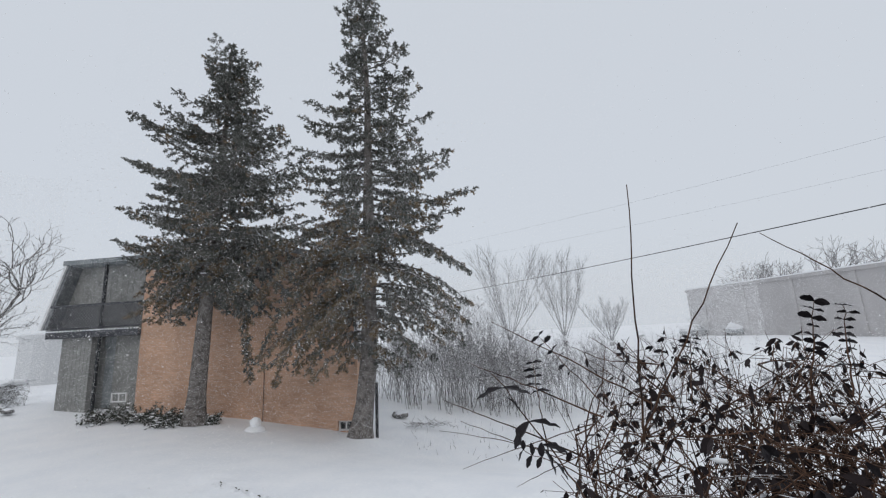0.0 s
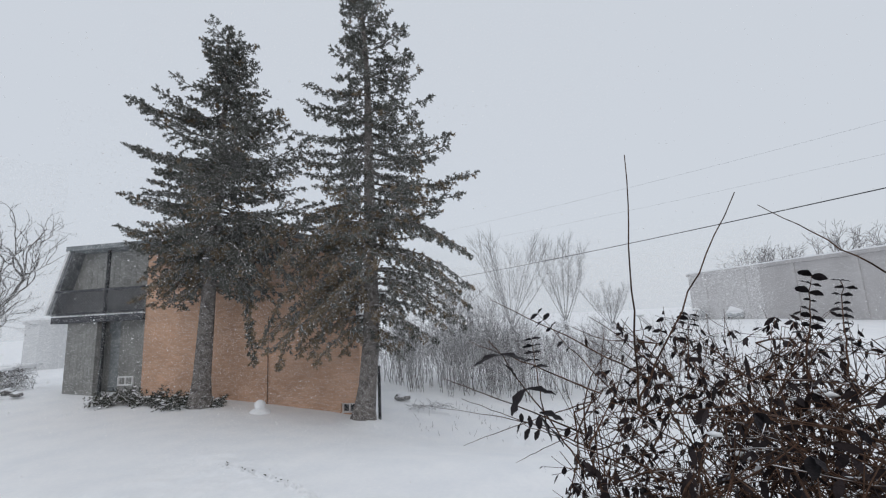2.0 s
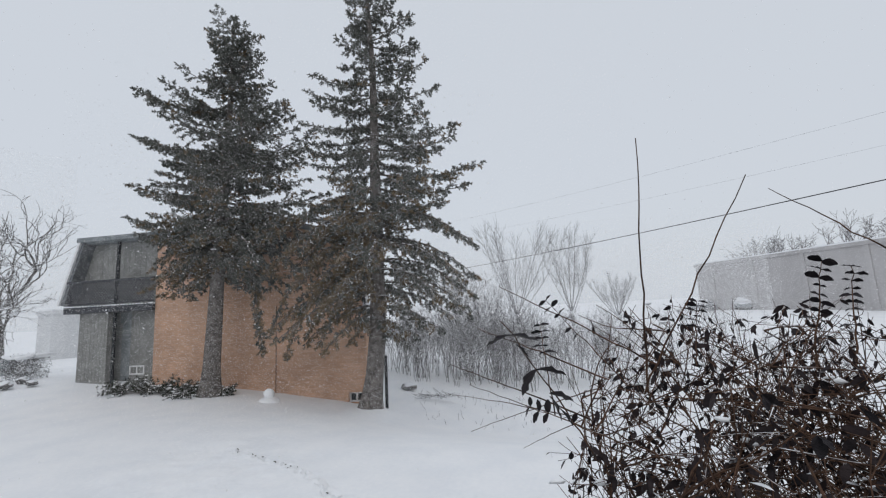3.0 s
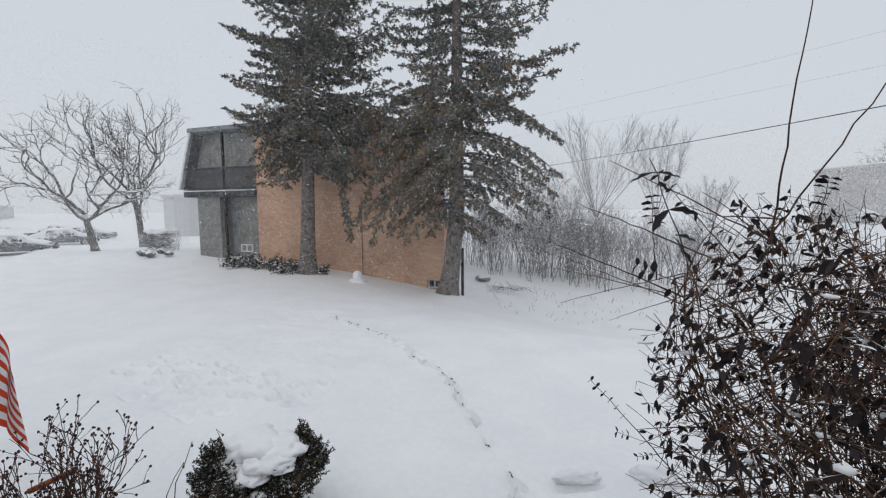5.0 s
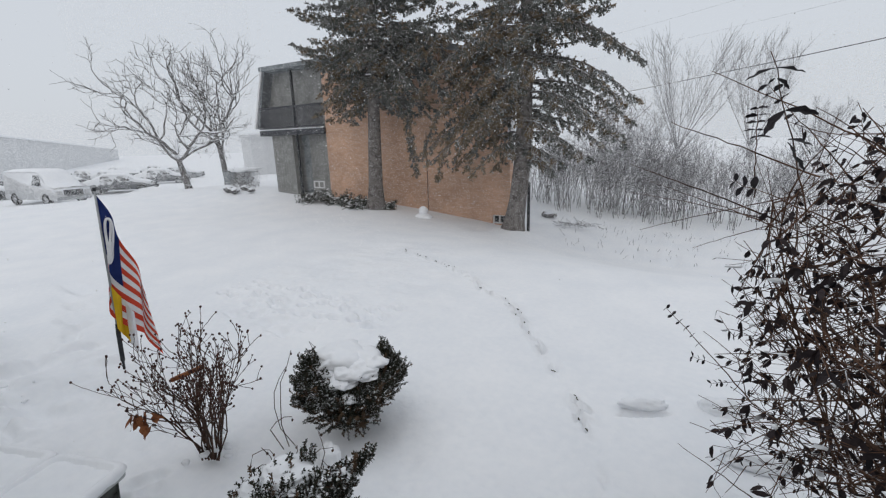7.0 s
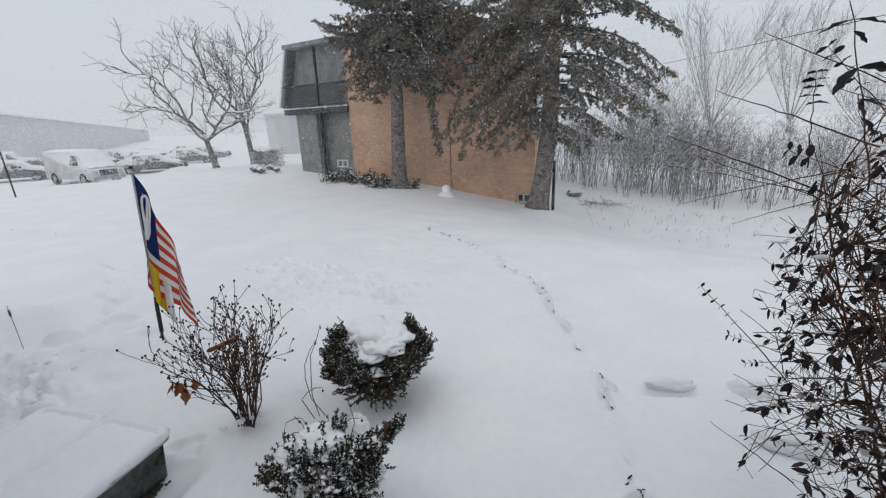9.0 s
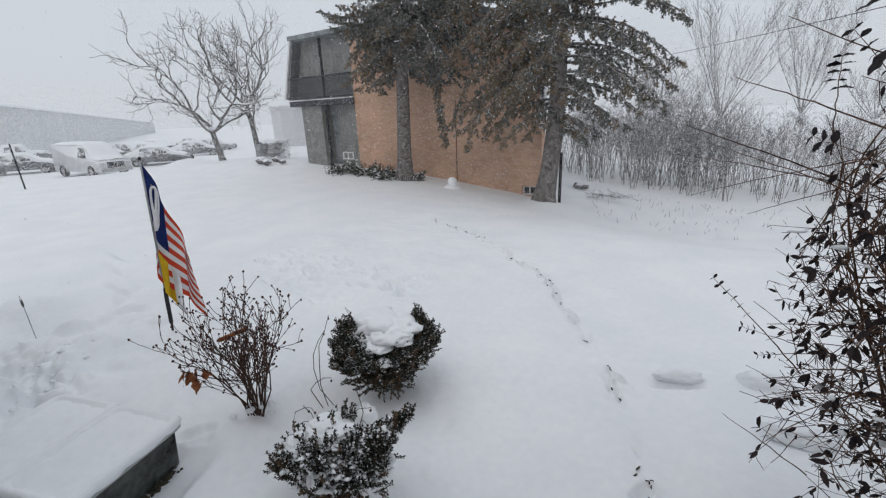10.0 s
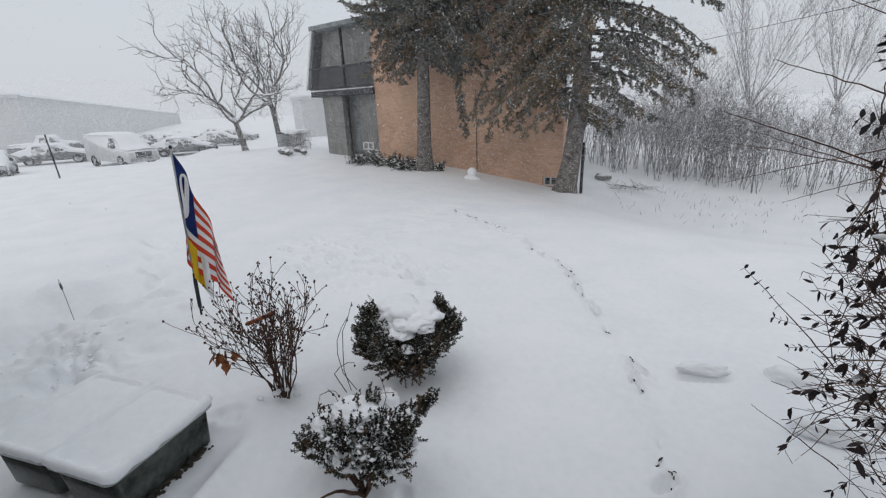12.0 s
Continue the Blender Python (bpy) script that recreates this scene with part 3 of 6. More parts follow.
    # mansard slope and fascia boards
    part("mansard_slope", prism([(-0.82, EAVE - 0.25), (-0.62, EAVE - 0.25), (0.12, TOP - 0.12), (-0.04, TOP - 0.12)], -0.06, BACK), M_shingle, h, "steep grey mansard slope")
    part("rake_board", prism([(-0.86, EAVE - 0.26), (-0.76, EAVE - 0.26), (0.02, TOP - 0.12), (-0.08, TOP - 0.12)], -0.13, -0.06, 0.004), M_white, h, "pale rake board")
    part("corner_trim", box(W - 0.09, -0.02, 1.6, W + 0.03, 0.32, EAVE + 0.15, 0.006), M_white, h, "white corner trim")
    part("soffit", box(-0.7, 0.0, EAVE - 0.3, 0.15, BACK, EAVE - 0.22), M_fascia, h)
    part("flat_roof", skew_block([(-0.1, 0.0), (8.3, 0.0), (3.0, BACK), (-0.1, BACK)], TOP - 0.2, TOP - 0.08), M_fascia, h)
    part("roof_edge", box(-0.16, -0.14, TOP - 0.16, 8.35, -0.02, TOP + 0.02, 0.012), M_fascia, h, "grey metal roof edge")
    part("roof_slope", prism([(8.36, TOP - 0.2), (8.36, TOP), (9.78, 5.1), (10.42, 4.6), (11.08, 3.4), (10.98, 3.32), (10.31, 4.46), (9.71, 4.93)], -0.12, 0.9), M_fascia, h, "sloping grey roof edge")
    sn = Soup()
    for i in range(54):
        sn.blob((-0.1 + i * 0.155, 0.15 + random.uniform(-0.08, 0.1), TOP - 0.04), (0.2, 0.25, 0.06))
    sn.make("roof_snow", M_snow, h, "thin snow along the roof edge", True)
    # basement windows
    for x0, z0, x1, z1, y in ((1.8, 0.44, 2.42, 0.76, 0.48), (w0, s0, w1, s1, 0.14)):
        w = part("basement_window", box(x0 + 0.03, y + 0.03, z0 + 0.03, x1 - 0.03, y + 0.05, z1 - 0.03), M_glass, h, "small white-framed basement window")
        bm = bmesh.new()
        for a in ((x0, z0, x1, z0 + 0.045), (x0, z1 - 0.045, x1, z1), (x0, z0 + 0.046, x0 + 0.045, z1 - 0.046), (x1 - 0.045, z0 + 0.046, x1, z1 - 0.046),
                  ((x0 + x1) / 2 - 0.02, z0 + 0.046, (x0 + x1) / 2 + 0.02, z1 - 0.046)):
            box(a[0], y - 0.03, a[1], a[2], y + 0.025, a[3], bm=bm)
        part("window_frame", bm, M_white, w)
    # conduit on the brick
    c = Soup()
    c.tube([Vector((7.88, -0.03, z)) for z in (-0.5, 0.3, 1.4, 2.6)], [0.016] * 4, 6)
    c.make("conduit", M_conduit, h, "thin brown conduit")


build_house()

# ---- spruces ----


class Shoots:
    """Gathers needle-clad shoots, and turns them into one mesh; each shoot is one connected piece."""

    def __init__(self, seed):
        rng = random.Random(seed)
        self.rows, self.kinds = [], []
        for _ in range(6):
            v, f = [], []
            n = 6
            for i in range(n + 1):
                v.append((0, 0, i / n))
            for i in range(n - 1):
                for _ in range(2 if i % 2 else 1):
                    a = rng.uniform(0, 2 * math.pi)
                    r = rng.uniform(0.36, 0.6) * (1.0 if i < n - 2 else 0.75)
                    v.append((math.cos(a) * r, math.sin(a) * r, (i + 1) / n + rng.uniform(0.05, 0.25)))
                    f.append((i, i + 2, len(v) - 1))
            for _ in range(2):
                a = rng.uniform(0, 2 * math.pi)
                v.append((math.cos(a) * 0.2, math.sin(a) * 0.2, 1.1))
                f.append((n - 2, n, len(v) - 1))
            self.kinds.append((np.array(v), np.array(f)))

    def add(self, p, d, length):
        self.rows.append((p.x, p.y, p.z, d.x, d.y, d.z, length))

    def make(self, name, mat, parent, label=""):
        rng = np.random.default_rng(3)
        rows = np.array(self.rows)
        pick = rng.integers(0, len(self.kinds), len(rows))
        vs, fs, n0 = [], [], 0
        for k, (tv, tf) in enumerate(self.kinds):
            r = rows[pick == k]
            if not len(r):
                continue
            d = r[:, 3:6] / np.linalg.norm(r[:, 3:6], axis=1)[:, None]
            a = np.cross(d, rng.normal(size=d.shape))
            a /= np.linalg.norm(a, axis=1)[:, None] + 1e-9
            b = np.cross(d, a)
            ln = r[:, 6][:, None, None]
            v = r[:, None, :3] + ln * (a[:, None] * tv[None, :, :1] + b[:, None] * tv[None, :, 1:2] + d[:, None] * tv[None, :, 2:3])
            f = tf[None] + (np.arange(len(r)) * len(tv))[:, None, None] + n0
            vs.append(v.reshape(-1, 3))
            fs.append(f.reshape(-1, 3))
            n0 += len(r) * len(tv)
        v, f = np.concatenate(vs), np.concatenate(fs)
        me = bpy.data.meshes.new(name)
        me.vertices.add(len(v))
        me.vertices.foreach_set("co", v.ravel())
        me.loops.add(len(f) * 3)
        me.loops.foreach_set("vertex_index", f.ravel().astype(np.int32))
        me.polygons.add(len(f))
        me.polygons.foreach_set("loop_start", np.arange(0, len(f) * 3, 3, dtype=np.int32))
        me.update(calc_edges=True)
        me.materials.append(mat)
        ob = new(name, me)
        ob.parent = parent
        return tagged(ob, label, kind="stuff")


def wall_face(x):
    """Where the brick wall stands behind the trees."""
    return 12.05 + 0.075 * (x + 16.3) - 0.1


def spruce(name, stem, low, left, right, label, seed, boughs, brown, hangers=(), fill=1.0):
    """stem: the trunk's line; left, right: the crown's reach to either side by height; low: where the boughs begin."""
    rng = random.Random(seed)
    foot = Vector(stem[0])
    tree = empty(name, foot, label, "conifer tree", "spruces before the house")
    zs = [p[2] for p in stem]
    z_top = zs[-1]

    def axis(z):
        return Vector((float(np.interp(z, zs, [p[0] for p in stem])), float(np.interp(z, zs, [p[1] for p in stem])), z)) - foot

    s = Soup()
    hs = [foot.z - 0.2, foot.z, foot.z + 0.15, foot.z + 0.4] + [foot.z + (z_top - foot.z) * k / 14 for k in range(1, 15)]
    s.tube([axis(z) for z in hs], [0.27 * (1.6 if z <= foot.z else 1.35 if z < foot.z + 0.2 else 1.12 if z < foot.z + 0.5 else 1.0 - 0.93 * (z - foot.z) / (z_top - foot.z)) for z in hs], 14)
    s.make("trunk", M_bark, tree, "grey-brown rough trunk", True)
    wood, cap = Soup(), Soup()
    green, dry = Shoots(seed), Shoots(seed + 1)

    def free(p):
        w = p + foot
        return w.z > 5.7 or w.y < wall_face(w.x)

    def dress(pts, wide, share, droop):
        """Side twigs along a bough, thick with short needle shoots."""
        for j in range(1, len(pts)):
            g = j / (len(pts) - 1)
            d = (pts[j] - pts[j - 1]).normalized()
            flat = d.cross(Vector((0, 0, 1)))
            flat = flat.normalized() if flat.length > 0.2 else Vector((1, 0, 0))
            if g > 0.12 and rng.random() < 0.75:
                for _ in range(2):
                    (dry if rng.random() < share else green).add(pts[j] - d * rng.uniform(0, 0.15), (d + rand_dir(rng) * 0.9).normalized(), rng.uniform(0.10, 0.15))
            for sgn in (-1, 1):
                if g < 0.16 or rng.random() > 0.9 * fill:
                    continue
                ln = wide * (1.12 - g) * rng.uniform(0.55, 1.15) + 0.12
                way = (d * rng.uniform(0.3, 0.9) + flat * sgn * rng.uniform(0.6, 1.0) + Vector((0, 0, rng.uniform(-0.25, 0.25) - droop))).normalized()
                n = max(2, int(ln / 0.085))
                q, e = bent(pts[j] - d * rng.uniform(0, 0.12), way, ln, n, rng, 0.16, -0.03 - droop * 0.1)
                if not free(q[-1]):
                    continue
                wood.tube(q[::2] + q[-1:], [0.008] * (len(q[::2]) + 1), 3, False)
                target = dry if rng.random() < share else green
                for k in range(1, n + 1):
                    e = (q[k] - q[k - 1]).normalized()
                    for _ in range(2 if rng.random() < 0.8 or droop > 0.3 else 3):
                        target.add(q[k] - e * rng.uniform(0, 0.07), (e * 0.8 + rand_dir(rng) * 0.85 + Vector((0, 0, 0.12 - droop * 0.8))).normalized(), rng.uniform(0.09, 0.155))
                target.add(q[-1], e, rng.uniform(0.11, 0.16))
            if rng.random() < 0.004:
                cap.blob(pts[j] + Vector((0, 0, 0.05)), (0.1, 0.09, 0.04), rough=0.5)
        (dry if rng.random() < share else green).add(pts[-1], (pts[-1] - pts[-2]).normalized(), 0.2)

    def reach(z, az):
        tab = right if math.cos(az) > 0 else left
        return float(np.interp(z, [k for k, _ in tab], [v for _, v in tab])) * (0.62 + 0.38 * abs(math.cos(az)))

    for i in range(boughs):
        u = (i + rng.random()) / boughs
        zt = low + (z_top - 0.15 - low) * u ** 1.2
        az = i * 2.39996 + rng.uniform(-0.4, 0.4)
        # more boughs to the sides, where the outline forms
        az -= 0.28 * math.sin(2 * az)
        r = reach(zt, az) * rng.choice([1.0, 0.96, 0.9, 0.78, 0.6]) * (0.86 if zt > 5 and math.sin(az) < -0.3 else 1.0)
        f = (zt - foot.z) / (z_top - foot.z)
        if r < 0.12:
            continue
        out = Vector((math.cos(az), math.sin(az), 0))
        hang = zt < 4.6
        rise = 0.5 if f > 0.86 else 0.22 if f > 0.62 else 0.02 if not hang else -0.42
        z0 = min(z_top - 0.1, max(zt - r * rise, foot.z + 1.6))
        steps = max(4, int(r / 0.17))
        bow = 0.13 if hang else -0.09
        base = axis(z0)
        swing = rng.uniform(-0.25, 0.25)
        side = Vector((-out.y, out.x, 0))
        pts = []
        for j in range(steps + 1):
            g = j / steps
            pts.append(base + out * (r * g) + side * (r * swing * g * g) + Vector((rng.uniform(-0.025, 0.025), rng.uniform(-0.025, 0.025), (zt - z0) * g + bow * r * math.sin(g * math.pi))))
        while len(pts) > 3 and not free(pts[-1]):
            pts.pop()
        n = len(pts) - 1
        wood.tube(pts, [(0.012 + 0.012 * min(r, 2.5)) * (1 - 0.8 * j / n) for j in range(n + 1)], 4)
        share = brown if hang and math.cos(az) < 0.5 else brown * 0.45 if zt < 6.5 else 0.06
        dress(pts, 0.26 + 0.13 * min(r, 3.0), share, 0.4 if hang else 0.12)
    for line in hangers:
        pts = [Vector(p) - foot for p in line]
        full = []
        for a, b in zip(pts, pts[1:]):
            n = max(2, int((b - a).length / 0.16))
            full += [a.lerp(b, k / n) + rand_dir(rng) * 0.02 for k in range(n)]
        full.append(pts[-1])
        wood.tube(full, [0.03 * (1 - 0.8 * k / len(full)) for k in range(len(full))], 4)
        dress(full, 0.34, brown, 0.6)
    for k in range(16):
        green.add(axis(z_top - 0.1 * rng.random()), (Vector((0, 0, 1)) + rand_dir(rng) * 0.6).normalized(), rng.uniform(0.15, 0.25))
    wood.make("bough_wood", M_bark, tree, kind="stuff")
    green.make("crown", M_needles, tree, "dark grey-green needles in tufts")
    dry.make("lower_crown", M_brown_needles, tree, "browned drooping lower boughs")
    if cap.f:
        cap.make("bough_snow", M_snow, tree, "small pads of snow", True, kind="stuff")


spruce("spruce_tree", [(-4.62, 11.45, ground_z(-4.6, 11.45) + 0.14), (-4.36, 11.4, 1.0), (-4.26, 11.35, 2.4), (-4.22, 11.3, 6.0), (-4.2, 11.3, 9.5), (-4.4, 11.3, 13.6)], 1.3,
       [(1.1, 2.4), (1.6, 2.9), (3, 3.4), (4, 3.3), (5.5, 2.7), (6.9, 2.4), (7.84, 2.4), (8.7, 1.9), (9.69, 2.3), (10.3, 1.2), (10.86, 0.55), (11.49, 0.75), (12.5, 0.85), (13.2, 1.2), (13.4, 0.2)],
       [(1.2, 1.2), (1.5, 1.9), (1.9, 2.5), (3.3, 3.2), (4.2, 2.7), (5, 3.0), (6.04, 3.0), (6.66, 3.1), (7.2, 2.4), (7.65, 2.8), (8.1, 2.25), (8.9, 2.2), (9.84, 1.95), (10.3, 1.5), (11.26, 1.3), (11.8, 0.7), (12.9, 0.6), (13.5, 0.1)],
       "tall dark green spruce with a leaning trunk beside the brick wall", 5, 142, 0.65, fill=0.9,
       hangers=(((-4.3, 11.2, 4.0), (-5.4, 10.9, 3.6), (-6.4, 10.8, 2.2), (-6.8, 10.8, 1.2)), ((-4.3, 11.2, 3.4), (-5.2, 10.9, 2.8), (-5.8, 10.85, 1.5)), ((-4.3, 11.2, 4.4), (-5.6, 10.8, 4.1), (-6.7, 10.7, 3.0), (-7.2, 10.7, 2.0)), ((-4.3, 11.2, 3.8), (-5.6, 11.0, 3.0), (-6.3, 11.0, 1.7))))
spruce("spruce_tree", [(-9.9, 11.4, ground_z(-9.95, 11.4) - 0.02), (-9.7, 11.4, 4.0), (-9.45, 11.45, 9.0), (-9.4, 11.5, 12.55)], 3.0,
       [(2.7, 0.9), (3.1, 2.0), (4.7, 2.5), (5.3, 3.4), (5.75, 4.3), (6.3, 3.0), (6.84, 2.7), (7.3, 1.8), (7.69, 2.7), (8.2, 3.0), (8.66, 3.9), (9.2, 2.4), (9.72, 3.1), (10.1, 2.1), (10.6, 1.5), (10.85, 0.6), (11.5, 0.6), (12.4, 1.2), (12.6, 0.4)],
       [(2.6, 1.6), (3.2, 2.6), (4, 3.2), (5.3, 3.4), (6.7, 3.2), (8.28, 3.0), (8.94, 2.6), (9.6, 1.9), (10.24, 1.95), (11.0, 0.9), (12, 0.9), (12.6, 0.3)],
       "broad dark spruce with a blunt top before the house", 8, 160, 0.5, fill=1.0,
       hangers=(((-9.7, 11.3, 4.6), (-8.6, 11.1, 4.3), (-8.0, 11.0, 3.0), (-7.75, 11.0, 1.3)), ((-9.7, 11.3, 4.8), (-8.9, 11.2, 4.4), (-8.1, 11.1, 3.2), (-7.95, 11.1, 1.9))))

# ---- plants by the walk ----


def leaf_mesh(name, length, width, curl, seed):
    """A withered leaf: a bent, folded blade with a short stalk."""
    rng = random.Random(seed)
    v, f = [], []
    rows = 6
    for i in range(rows + 1):
        g = i / rows
        w = width * 0.5 * math.sin(math.pi * min(1, g * 0.92 + 0.04)) ** 0.8
        z = -curl * length * g * g + rng.uniform(-1, 1) * 0.02 * length
        lift = w * rng.uniform(0.15, 0.5)
        v += [(-w * 0.95, g * length, z + lift), (0, g * length, z), (w * 0.95, g * length, z + lift)]
    for i in range(rows):
        a = i * 3
        f += [(a, a + 1, a + 4, a + 3), (a + 1, a + 2, a + 5, a + 4)]
    me = bpy.data.meshes.new(name)
    me.from_pydata(v, [], f)
    me.materials.append(M_leaf)
    me.polygons.foreach_set("use_smooth", [True] * len(me.polygons))
    return me


def build_hedge():
    rng = random.Random(23)
    base = Vector((1.3, 1.75, ground_z(1.3, 1.75)))
    bush = empty("leafy_shrub", base, "tall tangled shrub with dark withered leaves and snow specks", "shrub")
    inv = Matrix.Translation(-base)
    leaves = [leaf_mesh("leaf", ln, wd, cu, i) for i, (ln, wd, cu) in enumerate(((0.038, 0.018, 0.3), (0.043, 0.025, 0.12), (0.032, 0.015, 0.5), (0.05, 0.024, 0.35), (0.028, 0.014, 0.1)))]
    twigs, mass, snow = Soup(), Soup(), Soup()
    count = [0]

    def leaf_at(p, d, size=1.0):
        """A pair or single leaf hanging from a twig."""
        hang = (d * rng.uniform(0.1, 0.6) + rand_dir(rng) * 0.6 + Vector((0, 0, -0.7))).normalized()
        if count[0] < 290 and rng.random() < 0.5:
            count[0] += 1
            ob = new("leaf", rng.choice(leaves))
            q = hang.to_track_quat('Y', 'Z').to_matrix().to_4x4()
            ob.parent = bush
            ob.matrix_basis = inv @ Matrix.Translation(p) @ q @ pose(0, 0, 0, 0, rng.uniform(0, 360), 0) @ Matrix.Scale(size * rng.uniform(0.7, 1.1), 4)
        else:
            side = hang.cross(rand_dir(rng))
            side = side.normalized() if side.length > 1e-3 else Vector((1, 0, 0))
            ln = rng.uniform(0.028, 0.054) * size
            mass.oval(p - base, hang, side, ln, ln * rng.uniform(0.28, 0.5), rng.uniform(-0.25, 0.25))

    def inside(p, room=1.0):
        """The rounded body of the shrub."""
        if p.z < 0.05:
            return False
        wide = 0.66 + 0.16 * math.sin(min(1.0, p.z / 2.2) * math.pi)
        return abs((p.x - 1.32) / (wide + 0.1)) ** 3 + abs((p.y - 1.72) / 1.0) ** 3 < room and p.z < 2.08 + 0.12 * room

    def twig(p, d, length, r, depth):
        steps = max(3, int(length / 0.065))
        pts, dd = [p.copy()], d.normalized()
        for _ in range(steps):
            dd = (dd + rand_dir(rng) * 0.17 + Vector((0, 0, 0.02))).normalized()
            pts.append(pts[-1] + dd * (length / steps))
        if not inside(pts[-1]) and (rng.random() < 0.6 or not inside(pts[-1], 1.3) or pts[-1].y < 0.7):
            return
        twigs.tube([q - base for q in pts], [max(0.0012, r * (1 - 0.7 * i / steps)) for i in range(steps + 1)], 4 if depth == 0 else 3, False)
        for i in range(1, steps + 1):
            way = (pts[i] - pts[i - 1]).normalized()
            if depth < 2 and rng.random() < (0.58 if depth == 0 else 0.4):
                out = (way * 0.75 + rand_dir(rng)).normalized()
                twig(pts[i], out, length * rng.uniform(0.4, 0.68), r * 0.58, depth + 1)
            if depth >= 1 and rng.random() < 0.29:
                leaf_at(pts[i], way)
                if rng.random() < 0.5:
                    leaf_at(pts[i], way)
            if depth >= 1 and rng.random() < 0.018:
                snow.blob(pts[i] - base + Vector((0, 0, 0.006)), (rng.uniform(0.008, 0.024), rng.uniform(0.007, 0.014), 0.007), rough=0.6)

    # main stems, fanned out from the stool
    for i in range(36):
        az = rng.uniform(0, 2 * math.pi)
        lean = rng.uniform(0.06, 0.42) * (0.8 if math.cos(az) < -0.3 else 1.0)
        d = Vector((math.cos(az) * lean, math.sin(az) * lean * 1.35, 1))
        p = base + Vector((math.cos(az) * 0.16, math.sin(az) * 0.16, -0.06))
        ln = rng.uniform(1.85, 2.25)
        pts, _ = bent(p, d, ln, 16, rng, 0.07)
        pts = [Vector((q.x, q.y, min(q.z, 2.1 + 0.01 * j))) for j, q in enumerate(pts)]
        s = Soup()
        r = rng.uniform(0.005, 0.010)
        s.tube([q - base for q in pts], [r * (1 - 0.9 * k / 16) for k in range(17)], 6)
        s.make("stem", M_stem, bush, smooth=True)
        for k in range(2, 17):
            for _ in range(1 if k < 6 else 2 if k < 10 else 5 if k == 13 else 4):
                out = (Vector((pts[k].x - base.x, pts[k].y - base.y, 0)) * 0.5 + rand_dir(rng) * 0.8 + Vector((0, 0, 0.35))).normalized()
                twig(pts[k], out, rng.uniform(0.25, 0.5), 0.0036, 0)
    # long shoots that stand clear of the body
    shoots = [((0.575, 0.80, 2.08), (0.568, 0.648, 2.43), 0.0018, 0), ((0.57, 0.80, 2.08), (0.69, 0.652, 2.367), 0.0017, 0), ((0.93, 0.74, 2.22), (0.776, 0.79, 2.378), 0.0015, 0),
              ((0.50, 0.92, 1.94), (0.385, 0.57, 2.205), 0.0017, 0), ((0.58, 2.0, 0.95), (0.204, 2.11, 1.286), 0.0034, 6), ((0.9, 1.9, 0.75), (0.58, 2.0, 0.95), 0.0042, 0),
              ((0.61, 1.6, 0.75), (0.326, 1.595, 0.902), 0.0028, 0), ((0.9, 1.6, 0.5), (0.61, 1.6, 0.75), 0.0036, 0), ((0.55, 1.7, 1.81), (0.052, 1.707, 2.007), 0.0034, 0), ((0.8, 1.65, 1.68), (0.55, 1.7, 1.81), 0.004, 0),
              ((0.60, 1.5, 1.98), (0.198, 1.49, 2.153), 0.003, 0), ((0.7, 1.3, 2.05), (0.30, 1.3, 2.28), 0.0026, 0), ((0.62, 1.9, 1.8), (0.29, 1.9, 1.65), 0.0024, 0), ((0.6, 1.9, 1.88), (0.08, 1.9, 1.71), 0.0026, 0),
              ((0.68, 2.1, 1.03), (0.43, 2.1, 0.94), 0.0028, 4), ((0.43, 1.2, 1.95), (0.41, 1.2, 2.17), 0.002, 5), ((0.95, 1.1, 2.08), (0.99, 1.1, 2.28), 0.0022, 9), ((1.08, 1.2, 2.08), (1.1, 1.2, 2.27), 0.0022, 9),
              ((0.62, 1.3, 2.0), (0.43, 1.3, 2.23), 0.002, 6), ((0.79, 1.3, 2.05), (0.81, 1.3, 2.21), 0.002, 6), ((0.55, 1.6, 1.8), (0.14, 1.6, 1.95), 0.0024, 0), ((0.5, 1.7, 1.82), (0.04, 1.7, 1.90), 0.0022, 0),
              ((0.6, 1.7, 1.2), (0.34, 1.75, 1.22), 0.0024, 3), ((0.6, 1.1, 1.9), (0.38, 1.05, 2.0), 0.002, 3)]
    for a, b, r, n in shoots:
        a, b = Vector(a), Vector(b)
        pts = []
        for k in range(13):
            g = k / 12
            pts.append(a.lerp(b, g) + rand_dir(rng) * 0.0025 + Vector((0, 0, 0.01 * math.sin(g * math.pi) * (a - b).length)))
        s = Soup()
        s.tube([q - base for q in pts], [r * (1 - 0.65 * k / 12) for k in range(13)], 5)
        s.make("shoot", M_stem, bush, smooth=True)
        for k in range(n):
            q = pts[12 - min(12, k)] if k < 12 else pts[6]
            d = (pts[12] - pts[10]).normalized()
            for sgn in (-1, 1):
                side = d.cross(Vector((0.3, -1, 0.2))).normalized() * sgn
                hang = (side + d * 0.35 + Vector((0, 0, -0.25))).normalized()
                ob = new("leaf", leaves[1] if k < 3 else rng.choice(leaves))
                ob.parent = bush
                ob.matrix_basis = inv @ Matrix.Translation(q) @ hang.to_track_quat('Y', 'Z').to_matrix().to_4x4() @ pose(0, 0, 0, 0, rng.uniform(-60, 60), 0) @ Matrix.Scale(rng.uniform(0.4, 0.72), 4)
